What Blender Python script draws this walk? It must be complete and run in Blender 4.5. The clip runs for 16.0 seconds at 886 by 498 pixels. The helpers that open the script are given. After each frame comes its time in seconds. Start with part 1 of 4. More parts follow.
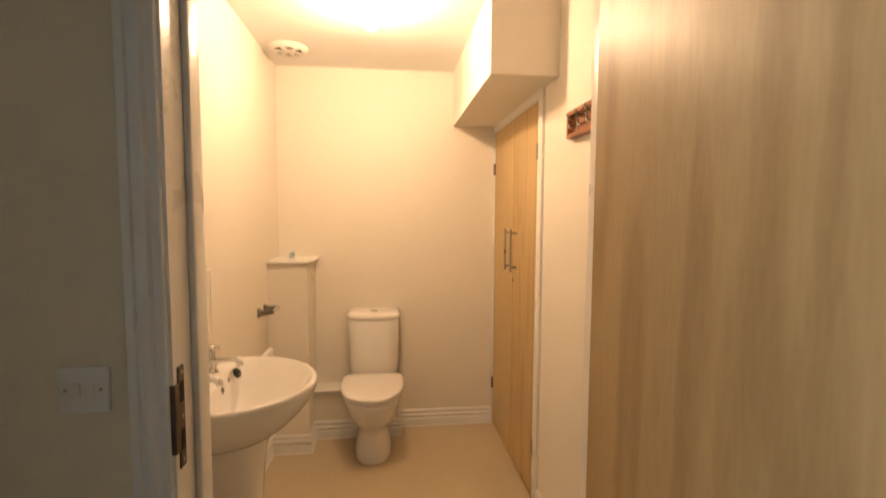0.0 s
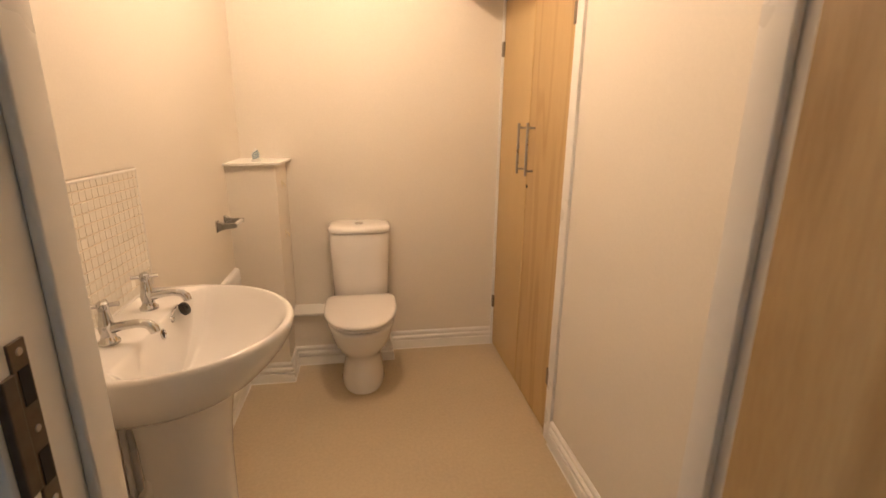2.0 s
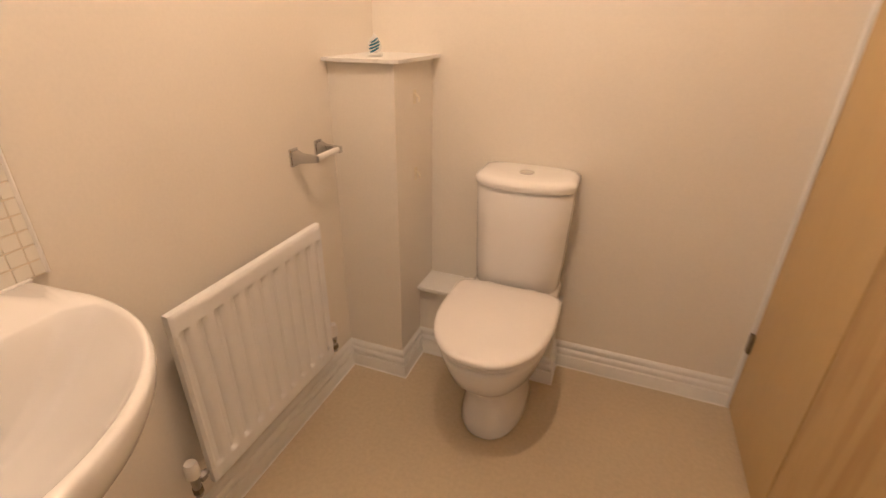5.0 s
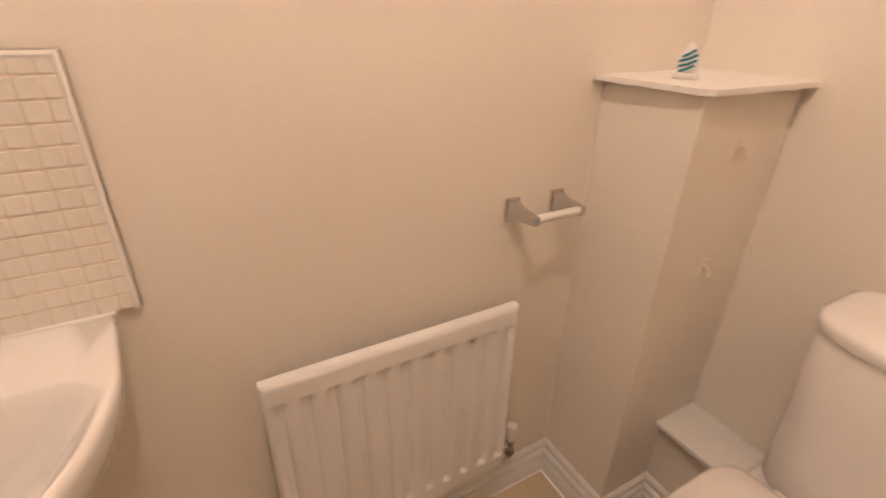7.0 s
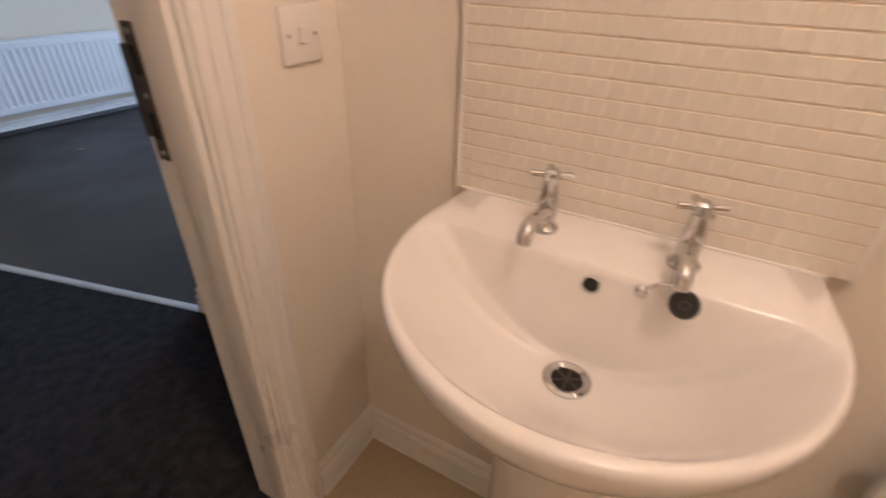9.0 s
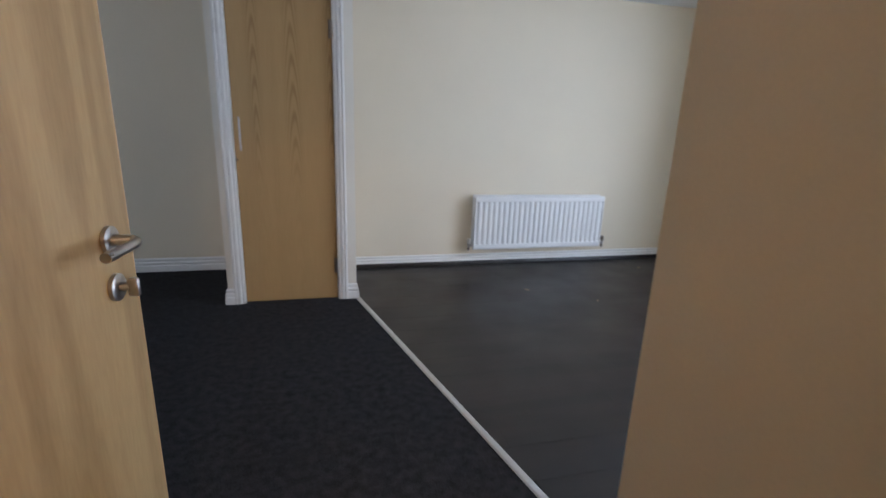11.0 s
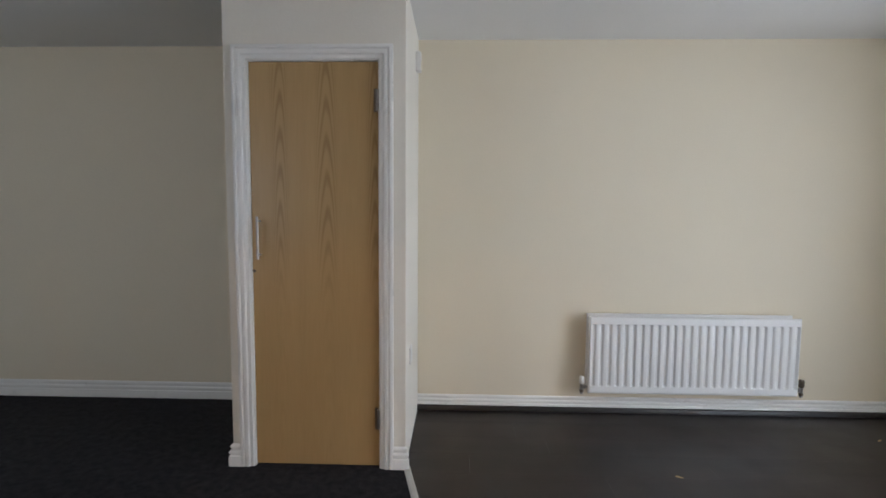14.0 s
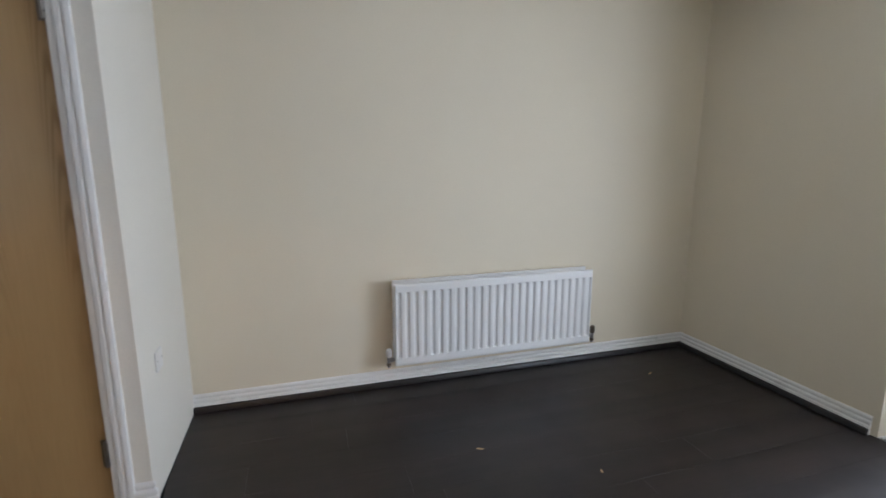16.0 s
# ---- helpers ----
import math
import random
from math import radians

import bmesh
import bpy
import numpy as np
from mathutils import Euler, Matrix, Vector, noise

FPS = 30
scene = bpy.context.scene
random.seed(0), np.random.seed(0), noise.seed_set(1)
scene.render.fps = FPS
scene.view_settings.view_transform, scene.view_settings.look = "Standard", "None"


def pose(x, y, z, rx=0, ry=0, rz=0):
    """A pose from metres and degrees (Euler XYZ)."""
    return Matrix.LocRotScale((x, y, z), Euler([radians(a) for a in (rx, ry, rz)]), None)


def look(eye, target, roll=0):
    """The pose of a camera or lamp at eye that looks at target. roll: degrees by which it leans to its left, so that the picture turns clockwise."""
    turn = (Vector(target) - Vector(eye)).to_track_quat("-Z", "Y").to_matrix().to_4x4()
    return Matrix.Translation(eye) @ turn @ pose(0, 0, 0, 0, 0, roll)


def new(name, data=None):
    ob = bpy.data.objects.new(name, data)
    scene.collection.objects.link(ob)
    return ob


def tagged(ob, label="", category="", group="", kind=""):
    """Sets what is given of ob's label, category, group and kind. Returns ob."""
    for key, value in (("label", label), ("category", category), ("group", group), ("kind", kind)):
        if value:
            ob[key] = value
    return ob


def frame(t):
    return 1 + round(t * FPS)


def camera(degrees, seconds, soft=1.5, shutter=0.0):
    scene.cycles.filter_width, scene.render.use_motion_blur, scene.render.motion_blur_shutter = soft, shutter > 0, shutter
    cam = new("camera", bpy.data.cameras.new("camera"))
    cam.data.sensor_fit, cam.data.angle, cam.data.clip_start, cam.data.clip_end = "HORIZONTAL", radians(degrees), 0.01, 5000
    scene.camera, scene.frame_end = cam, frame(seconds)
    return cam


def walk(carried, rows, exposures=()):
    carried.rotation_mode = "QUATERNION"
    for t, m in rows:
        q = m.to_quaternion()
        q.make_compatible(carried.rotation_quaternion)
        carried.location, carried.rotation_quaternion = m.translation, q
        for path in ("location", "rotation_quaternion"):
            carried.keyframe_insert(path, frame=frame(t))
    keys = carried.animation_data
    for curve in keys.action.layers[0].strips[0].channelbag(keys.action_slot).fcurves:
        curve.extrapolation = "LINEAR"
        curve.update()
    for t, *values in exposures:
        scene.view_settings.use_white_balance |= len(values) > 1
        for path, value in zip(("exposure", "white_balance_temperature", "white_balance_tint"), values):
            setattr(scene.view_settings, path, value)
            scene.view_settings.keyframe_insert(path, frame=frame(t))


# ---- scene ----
cam = camera(87.2, 16.0, 1.5, 0.35)
PATH = [
    (0, (0.709, -1.044, 1.422), (0.933, 0.938, 1.276), 0.3),
    (0.5, (0.701, -0.971, 1.360), (0.970, 0.966, 0.939), 0.5),
    (1, (0.712, -0.865, 1.326), (0.886, 1.059, 0.808), 0.9),
    (1.5, (0.683, -0.721, 1.307), (1.024, 1.166, 0.737), 0.6),
    (2, (0.655, -0.596, 1.343), (0.966, 1.308, 0.818), 0.7),
    (2.5, (0.698, -0.468, 1.343), (0.804, 1.476, 0.886), 0.6),
    (3, (0.785, -0.305, 1.329), (0.864, 1.657, 0.945), 0.8),
    (3.2, (0.800, -0.250, 1.312), (0.950, 1.697, 0.882), 0.6),
    (5.5, (0.873, 0.632, 1.253), (-0.026, 2.154, 0.318), 0.4),
    (6, (0.798, 0.787, 1.273), (-0.323, 2.17, 0.361), 0.5),
    (6.5, (0.74, 0.89, 1.285), (-0.59, 2.108, 0.421), 0.5),
    (7, (0.716, 0.95, 1.253), (-0.839, 1.825, 0.35), 1.0),
    (7.5, (0.697, 0.918, 1.252), (-1.003, 1.362, 0.296), 1.7),
    (8, (0.706, 0.827, 1.23), (-1.056, 0.807, 0.284), 1.8),
    (8.5, (0.726, 0.701, 1.216), (-0.954, 0.304, 0.206), 3.1),
    (9, (0.711, 0.605, 1.209), (-0.792, -0.198, 0.161), 1.8),
    (9.5, (0.708, 0.504, 1.192), (-0.533, -0.753, 0.256), 1.5),
    (10, (0.727, 0.319, 1.235), (-0.257, -1.211, 0.405), 1.7),
    (10.2, (0.741, 0.252, 1.249), (-0.145, -1.363, 0.469), 2.1),
    (12.3, (0.46, -0.361, 1.274), (0.555, -2.357, 1.198), 0.4),
    (12.5, (0.452, -0.439, 1.295), (0.587, -2.434, 1.259), 0.3),
    (13, (0.415, -0.646, 1.295), (0.532, -2.643, 1.281), 0.3),
    (13.5, (0.335, -0.849, 1.287), (0.41, -2.846, 1.235), 0.2),
    (14, (0.241, -0.998, 1.269), (0.296, -2.992, 1.12), 0.4),
    (14.5, (0.164, -1.152, 1.267), (0.08, -3.138, 1.047), 0.5),
    (15, (0.081, -1.286, 1.286), (-0.189, -3.244, 0.98), 0.2),
    (15.5, (-0.032, -1.334, 1.277), (-0.439, -3.261, 0.927), 0.1),
    (16, (-0.113, -1.379, 1.312), (-0.692, -3.258, 0.948), -0.0),
]
# the clip's own camera grows cooler in the toilet room and settles again in the living room
EXPOSURES = [(0, 0.0, 6150, 14), (1.5, 0.0, 5680, 14.5), (2, 0.0, 5560, 15), (3, -0.04, 5500, 17), (5.5, 0.09, 5225, 18), (8.5, -0.13, 4960, 21.5), (10.2, 0.13, 5100, 20.5), (12.3, 0.16, 6000, 19.5), (14.5, 0.0, 5960, 19.5), (16, -0.03, 5800, 19)]
walk(cam, [(t, look(eye, target, roll)) for t, eye, target, roll in PATH], EXPOSURES)

# ---------------------------------------------------------------- world and light
CEIL = 2.345
world = bpy.data.worlds.new("world")
scene.world = world
world.use_nodes = True
wn = world.node_tree
sky = wn.nodes.new("ShaderNodeTexSky")
sky.sky_type, sky.sun_disc = "NISHITA", False
sky.sun_elevation, sky.sun_rotation = radians(38), radians(60)
wn.nodes["Background"].inputs["Strength"].default_value = 0.1
wn.links.new(sky.outputs[0], wn.nodes["Background"].inputs["Color"])
sun = new("sun", bpy.data.lights.new("sun", "SUN"))
sun.data.energy, sun.data.angle, sun.data.color = 2.0, radians(0.6), (1.0, 0.95, 0.88)
sun.matrix_world = look((6, 6, 8), (0, 0, 0))
# daylight that enters through the glazed doors of the living room
win = new("daylight", bpy.data.lights.new("daylight", "AREA"))
win.data.shape, win.data.size, win.data.size_y = "RECTANGLE", 1.45, 1.95
win.data.energy, win.data.color = 46.0, (0.885, 0.97, 1.0)
win.matrix_world = look((-2.935, -1.95, 1.05), (0.0, -1.95, 0.95))
# fill light for the far wall, set in an assumed, unseen hall window
hall_fill = new("fill_hall", bpy.data.lights.new("fill_hall", "AREA"))
hall_fill.data.shape, hall_fill.data.size, hall_fill.data.size_y = "RECTANGLE", 1.3, 1.05
hall_fill.data.energy, hall_fill.data.color = 10.5, (0.895, 0.975, 1.0)
hall_fill.matrix_world = look((3.2, -0.015, 1.52), (3.2, -3.0, 1.4))


# ---------------------------------------------------------------- materials
def mat(name, color, rough=0.6, metal=0.0, vary=0.06, scale=6.0, grain=60.0, bump=0.05, depth=0.002, coat=0.0, piece=0.0, spec=0.5):
    m = bpy.data.materials.new(name)
    m.use_nodes = True
    t = m.node_tree
    b = t.nodes["Principled BSDF"]
    b.inputs["Metallic"].default_value = metal
    b.inputs["Coat Weight"].default_value = coat
    b.inputs["Specular IOR Level"].default_value = spec
    co = t.nodes.new("ShaderNodeTexCoord")
    big, fine = t.nodes.new("ShaderNodeTexNoise"), t.nodes.new("ShaderNodeTexNoise")
    big.inputs["Scale"].default_value, big.inputs["Detail"].default_value = scale, 4
    fine.inputs["Scale"].default_value, fine.inputs["Detail"].default_value = grain, 3
    for n in (big, fine):
        t.links.new(co.outputs["Object"], n.inputs["Vector"])
    add = t.nodes.new("ShaderNodeMath")
    add.operation = "ADD"
    t.links.new(big.outputs["Fac"], add.inputs[0])
    t.links.new(fine.outputs["Fac"], add.inputs[1])
    value = add.outputs[0]
    if piece:
        info, mul, more = t.nodes.new("ShaderNodeObjectInfo"), t.nodes.new("ShaderNodeMath"), t.nodes.new("ShaderNodeMath")
        mul.operation, more.operation = "MULTIPLY_ADD", "ADD"
        mul.inputs[1].default_value, mul.inputs[2].default_value = piece, -piece / 2
        t.links.new(info.outputs["Random"], mul.inputs[0])
        t.links.new(value, more.inputs[0])
        t.links.new(mul.outputs[0], more.inputs[1])
        value = more.outputs[0]
    ramp = t.nodes.new("ShaderNodeMapRange")
    ramp.inputs["From Min"].default_value, ramp.inputs["From Max"].default_value = 0.6, 1.4
    ramp.inputs["To Min"].default_value, ramp.inputs["To Max"].default_value = 1 - vary, 1 + vary
    t.links.new(value, ramp.inputs["Value"])
    tint = t.nodes.new("ShaderNodeVectorMath")
    tint.operation = "SCALE"
    tint.inputs[0].default_value = color
    t.links.new(ramp.outputs[0], tint.inputs["Scale"])
    t.links.new(tint.outputs[0], b.inputs["Base Color"])
    rr = t.nodes.new("ShaderNodeMapRange")
    rr.inputs["From Min"].default_value, rr.inputs["From Max"].default_value = 0.3, 0.7
    rr.inputs["To Min"].default_value, rr.inputs["To Max"].default_value = max(0.02, rough * 0.88), min(1, rough * 1.12)
    t.links.new(big.outputs["Fac"], rr.inputs["Value"])
    t.links.new(rr.outputs[0], b.inputs["Roughness"])
    if bump:
        bp = t.nodes.new("ShaderNodeBump")
        bp.inputs["Strength"].default_value, bp.inputs["Distance"].default_value = bump, depth
        t.links.new(fine.outputs["Fac"], bp.inputs["Height"])
        t.links.new(bp.outputs[0], b.inputs["Normal"])
    return m


def wood(name, light, dark, rough=0.4, along=2, figure=26.0, stretch=0.1, size=3.0, amount=0.45, offset=0.0, streak=0.35, thin=0.1, strips=None, worn=0.0):
    """Veneer with long grain and cathedral figure along one axis."""
    m = bpy.data.materials.new(name)
    m.use_nodes = True
    t = m.node_tree
    b = t.nodes["Principled BSDF"]
    co, mp = t.nodes.new("ShaderNodeTexCoord"), t.nodes.new("ShaderNodeMapping")
    k = [1.0, 1.0, 1.0]
    k[along] = stretch
    mp.inputs["Scale"].default_value = k
    mp.inputs["Location"].default_value = (offset, offset * 0.7, offset * 0.3)
    t.links.new(co.outputs["Object"], mp.inputs["Vector"])
    n1, n2, n3 = (t.nodes.new("ShaderNodeTexNoise") for _ in range(3))
    n1.inputs["Scale"].default_value, n1.inputs["Detail"].default_value = size, 1.5
    n2.inputs["Scale"].default_value, n2.inputs["Detail"].default_value = 130, 4
    n3.inputs["Scale"].default_value, n3.inputs["Detail"].default_value = 9, 3
    for n in (n1, n2, n3):
        t.links.new(mp.outputs[0], n.inputs["Vector"])
    mul, sine = t.nodes.new("ShaderNodeMath"), t.nodes.new("ShaderNodeMath")
    mul.operation, sine.operation = "MULTIPLY", "SINE"
    mul.inputs[1].default_value = figure
    t.links.new(n1.outputs["Fac"], mul.inputs[0])
    t.links.new(mul.outputs[0], sine.inputs[0])
    lines = t.nodes.new("ShaderNodeMapRange")
    lines.inputs["From Min"].default_value, lines.inputs["From Max"].default_value = thin, 1.0
    lines.inputs["To Max"].default_value = amount
    t.links.new(sine.outputs[0], lines.inputs["Value"])
    fine = t.nodes.new("ShaderNodeMapRange")
    fine.inputs["From Min"].default_value, fine.inputs["From Max"].default_value = 0.35, 0.75
    fine.inputs["To Max"].default_value = streak
    t.links.new(n2.outputs["Fac"], fine.inputs["Value"])
    wide = t.nodes.new("ShaderNodeMapRange")
    wide.inputs["From Min"].default_value, wide.inputs["From Max"].default_value = 0.3, 0.7
    wide.inputs["To Max"].default_value = streak
    t.links.new(n3.outputs["Fac"], wide.inputs["Value"])
    s1, s2 = t.nodes.new("ShaderNodeMath"), t.nodes.new("ShaderNodeMath")
    figure_out = lines.outputs[0]
    if strips:
        start, pitch, low = strips

        def calc(op, a, b_=0.0, c_=0.0):
            n = t.nodes.new("ShaderNodeMath")
            n.operation = op
            for k_, v in enumerate((a, b_, c_)):
                if isinstance(v, (int, float)):
                    n.inputs[k_].default_value = v
                else:
                    t.links.new(v, n.inputs[k_])
            return n.outputs[0]
        sep = t.nodes.new("ShaderNodeSeparateXYZ")
        t.links.new(co.outputs["Object"], sep.inputs[0])
        x_, z_ = sep.outputs[0], sep.outputs[2]
        wob = calc("MULTIPLY_ADD", n3.outputs["Fac"], 1.6, -0.8)
        wave = calc("COSINE", calc("ADD", calc("MULTIPLY_ADD", x_, 2 * math.pi / pitch, -start * 2 * math.pi / pitch), wob))
        mask = calc("POWER", calc("MAXIMUM", calc("MULTIPLY_ADD", wave, 1.25, -0.25), 0.0), 0.7)
        high = calc("MINIMUM", calc("MAXIMUM", calc("MULTIPLY_ADD", z_, 2.2, -2.2 * low), 0.12), 1.0)
        arches = calc("SINE", calc("ADD", calc("MULTIPLY_ADD", wave, -26.0, calc("MULTIPLY", z_, 38.0)), calc("MULTIPLY", n1.outputs["Fac"], 22.0)))
        sharp = calc("MAXIMUM", calc("MULTIPLY_ADD", arches, 0.8, 0.2), 0.0)
        figure_out = calc("MULTIPLY", calc("MULTIPLY", sharp, calc("MULTIPLY", mask, high)), 0.8)
    t.links.new(figure_out, s1.inputs[0])
    t.links.new(fine.outputs[0], s1.inputs[1])
    t.links.new(s1.outputs[0], s2.inputs[0])
    t.links.new(wide.outputs[0], s2.inputs[1])
    mix = t.nodes.new("ShaderNodeMix")
    mix.data_type = "RGBA"
    mix.inputs["A"].default_value, mix.inputs["B"].default_value = (*light, 1), (*dark, 1)
    t.links.new(s2.outputs[0], mix.inputs["Factor"])
    t.links.new(mix.outputs["Result"], b.inputs["Base Color"])
    b.inputs["Roughness"].default_value = rough
    if worn:
        patch, wear = t.nodes.new("ShaderNodeTexNoise"), t.nodes.new("ShaderNodeMapRange")
        patch.inputs["Scale"].default_value, patch.inputs["Detail"].default_value = 2.6, 6
        t.links.new(co.outputs["Object"], patch.inputs["Vector"])
        wear.inputs["From Min"].default_value, wear.inputs["From Max"].default_value = 0.35, 0.65
        wear.inputs["To Min"].default_value, wear.inputs["To Max"].default_value = rough - worn, rough + worn
        t.links.new(patch.outputs["Fac"], wear.inputs["Value"])
        t.links.new(wear.outputs[0], b.inputs["Roughness"])
    bp = t.nodes.new("ShaderNodeBump")
    bp.inputs["Strength"].default_value, bp.inputs["Distance"].default_value = 0.06, 0.001
    t.links.new(n2.outputs["Fac"], bp.inputs["Height"])
    t.links.new(bp.outputs[0], b.inputs["Normal"])
    return m


def glow(name, color, strength):
    m = bpy.data.materials.new(name)
    m.use_nodes = True
    b = m.node_tree.nodes["Principled BSDF"]
    b.inputs["Base Color"].default_value = (*color, 1)
    b.inputs["Emission Color"].default_value = (*color, 1)
    b.inputs["Emission Strength"].default_value = strength
    return m


def glass(name):
    m = bpy.data.materials.new(name)
    m.use_nodes = True
    b = m.node_tree.nodes["Principled BSDF"]
    b.inputs["Base Color"].default_value = (0.95, 0.98, 0.97, 1)
    b.inputs["Transmission Weight"].default_value, b.inputs["Roughness"].default_value, b.inputs["IOR"].default_value = 1, 0.02, 1.45
    return m


CREAM = mat("cream_emulsion", (0.77, 0.69, 0.54), 0.75, vary=0.035, scale=1.6, grain=140, bump=0.12, depth=0.0015)
# paler than CREAM, partly to carry bluish window light on the closet side
PALE = mat("pale_daylit_emulsion", (0.785, 0.745, 0.66), 0.7, vary=0.035, scale=1.6, grain=140, bump=0.12, depth=0.0015)
WCWALL = mat("magnolia_emulsion", (0.80, 0.755, 0.67), 0.6, vary=0.03, scale=1.8, grain=130, bump=0.12, depth=0.0015)
WHITE_CEIL = mat("ceiling_emulsion", (0.81, 0.81, 0.80), 0.85, vary=0.03, scale=1.2, grain=120, bump=0.12, depth=0.0015)
GLOSS = mat("white_gloss_paint", (0.80, 0.79, 0.76), 0.3, vary=0.02, scale=5, grain=40, bump=0.0)
VINYL = mat("beige_vinyl", (0.525, 0.435, 0.29), 0.42, vary=0.10, scale=2.6, grain=70, bump=0.1, depth=0.0006)
CARPET = mat("charcoal_carpet", (0.028, 0.027, 0.030), 0.98, vary=0.8, scale=26, grain=200, bump=0.9, depth=0.006, spec=0.12)
LAMINATE = wood("dark_laminate", (0.025, 0.0165, 0.0148), (0.010, 0.0068, 0.0065), 0.42, along=0, figure=14, stretch=0.07, size=4, amount=0.5, streak=0.45, worn=0.06)
BEAD = mat("black_beading", (0.012, 0.010, 0.010), 0.4, vary=0.2, scale=30)
METAL_STRIP = mat("aluminium_strip", (0.62, 0.62, 0.62), 0.4, metal=0.7, vary=0.08, scale=20)
BIRCH = wood("birch_ply", (0.50, 0.355, 0.165), (0.32, 0.205, 0.080), 0.42, figure=20, stretch=0.15, size=6.5, amount=0.5, streak=0.28, thin=-0.2)
BIRCH_C = wood("birch_ply_figured", (0.535, 0.38, 0.165), (0.375, 0.232, 0.085), 0.4, figure=30, stretch=0.11, size=6.5, amount=0.42, offset=2.3, streak=0.22, thin=0.0)
BIRCH_B = wood("birch_ply_plain", (0.565, 0.41, 0.18), (0.45, 0.295, 0.118), 0.38, figure=16, stretch=0.1, size=2.0, amount=0.15, offset=4.0, streak=0.22)
OAK = wood("oak_veneer", (0.46, 0.30, 0.13), (0.325, 0.195, 0.074), 0.38, figure=58, stretch=0.05, size=6.5, amount=0.3, offset=1.4, streak=0.2, thin=0.72, strips=(0.634, 0.233, 0.75))
LIPPING = wood("lipping", (0.55, 0.38, 0.2), (0.42, 0.27, 0.12), 0.45, amount=0.1)
RACK_WOOD = wood("cherry_rack", (0.36, 0.15, 0.06), (0.25, 0.09, 0.035), 0.35, along=1, amount=0.2)
CERAMIC = mat("white_ceramic", (0.82, 0.80, 0.77), 0.13, vary=0.012, scale=3, grain=12, bump=0.0, coat=0.3)
SEAT_WHITE = mat("white_seat_plastic", (0.80, 0.77, 0.74), 0.22, vary=0.012, scale=3, bump=0.0)
RAD_WHITE = mat("white_radiator_enamel", (0.80, 0.80, 0.79), 0.42, vary=0.015, scale=4, bump=0.0)
CHROME = mat("chrome", (0.60, 0.60, 0.60), 0.09, metal=1.0, vary=0.05, scale=14, bump=0.0)
STEEL = mat("brushed_steel", (0.42, 0.40, 0.38), 0.3, metal=1.0, vary=0.1, scale=30, bump=0.05)
HINGE = mat("worn_hinge_metal", (0.22, 0.18, 0.14), 0.35, metal=0.8, vary=0.25, scale=40)
BRASS_DARK = mat("dull_hinge_metal", (0.12, 0.10, 0.08), 0.4, metal=0.8, vary=0.2, scale=30)
TILE = mat("ivory_mosaic", (0.77, 0.74, 0.66), 0.2, vary=0.03, scale=8, grain=40, bump=0.0, piece=0.25)
GROUT = mat("grout", (0.68, 0.60, 0.47), 0.85, vary=0.1, scale=20, bump=0.2)
PLASTIC = mat("white_plastic", (0.78, 0.76, 0.72), 0.35, vary=0.02, scale=12, bump=0.0)
CREAM_PLASTIC = mat("cream_plastic", (0.77, 0.70, 0.54), 0.4, vary=0.04, scale=12, bump=0.0)
BLUE = mat("blue_gel", (0.02, 0.19, 0.30), 0.15, vary=0.1, scale=40, bump=0.0)
RUBBER = mat("black_rubber", (0.012, 0.012, 0.012), 0.35, vary=0.1, scale=30, bump=0.0)
# near-black that stands in for shade inside holes; also on the sub-floor
DARK = mat("shade_black", (0.012, 0.012, 0.012), 0.8, vary=0.1, scale=30, bump=0.0)
UPVC = mat("white_upvc", (0.80, 0.80, 0.80), 0.3, vary=0.02, scale=5, bump=0.0)
PAVING = mat("concrete_paving", (0.36, 0.34, 0.31), 0.9, vary=0.2, scale=4, grain=60, bump=0.4)
BULB = glow("warm_bulb", (1.0, 0.65, 0.35), 760.0)
PANE = glass("window_glass")


# ---------------------------------------------------------------- mesh helpers
def mesh_of(bm, name, material, smooth=None):
    bmesh.ops.recalc_face_normals(bm, faces=bm.faces)
    me = bpy.data.meshes.new(name)
    bm.to_mesh(me)
    bm.free()
    me.materials.append(material)
    if smooth is not None:
        for p in me.polygons:
            p.use_smooth = True
        me.set_sharp_from_angle(angle=radians(smooth))
    return me


def part(name, bm, material, parent=None, label="", smooth=None):
    ob = new(name, mesh_of(bm, name, material, smooth))
    if parent:
        ob.parent = parent
    return tagged(ob, label) if label else ob


def setting(name, bm, material, label, smooth=None):
    return tagged(part(name, bm, material, None, "", smooth), label, "", "", "structure")


def thing(name, label, category, group=""):
    return tagged(new(name), label, category, group)


def box(x0, x1, y0, y1, z0, z1, bevel=0.0, segments=2, bm=None):
    b = bmesh.new()
    bmesh.ops.create_cube(b, size=1)
    for v in b.verts:
        v.co = Vector(((x0 + x1) / 2 + v.co.x * (x1 - x0), (y0 + y1) / 2 + v.co.y * (y1 - y0), (z0 + z1) / 2 + v.co.z * (z1 - z0)))
    if bevel:
        bmesh.ops.bevel(b, geom=b.edges[:], offset=bevel, segments=segments, affect="EDGES", profile=0.5)
    return join(bm, b)


def join(bm, b):
    if bm is None:
        return b
    me = bpy.data.meshes.new("tmp")
    b.to_mesh(me)
    b.free()
    bm.from_mesh(me)
    bpy.data.meshes.remove(me)
    return bm


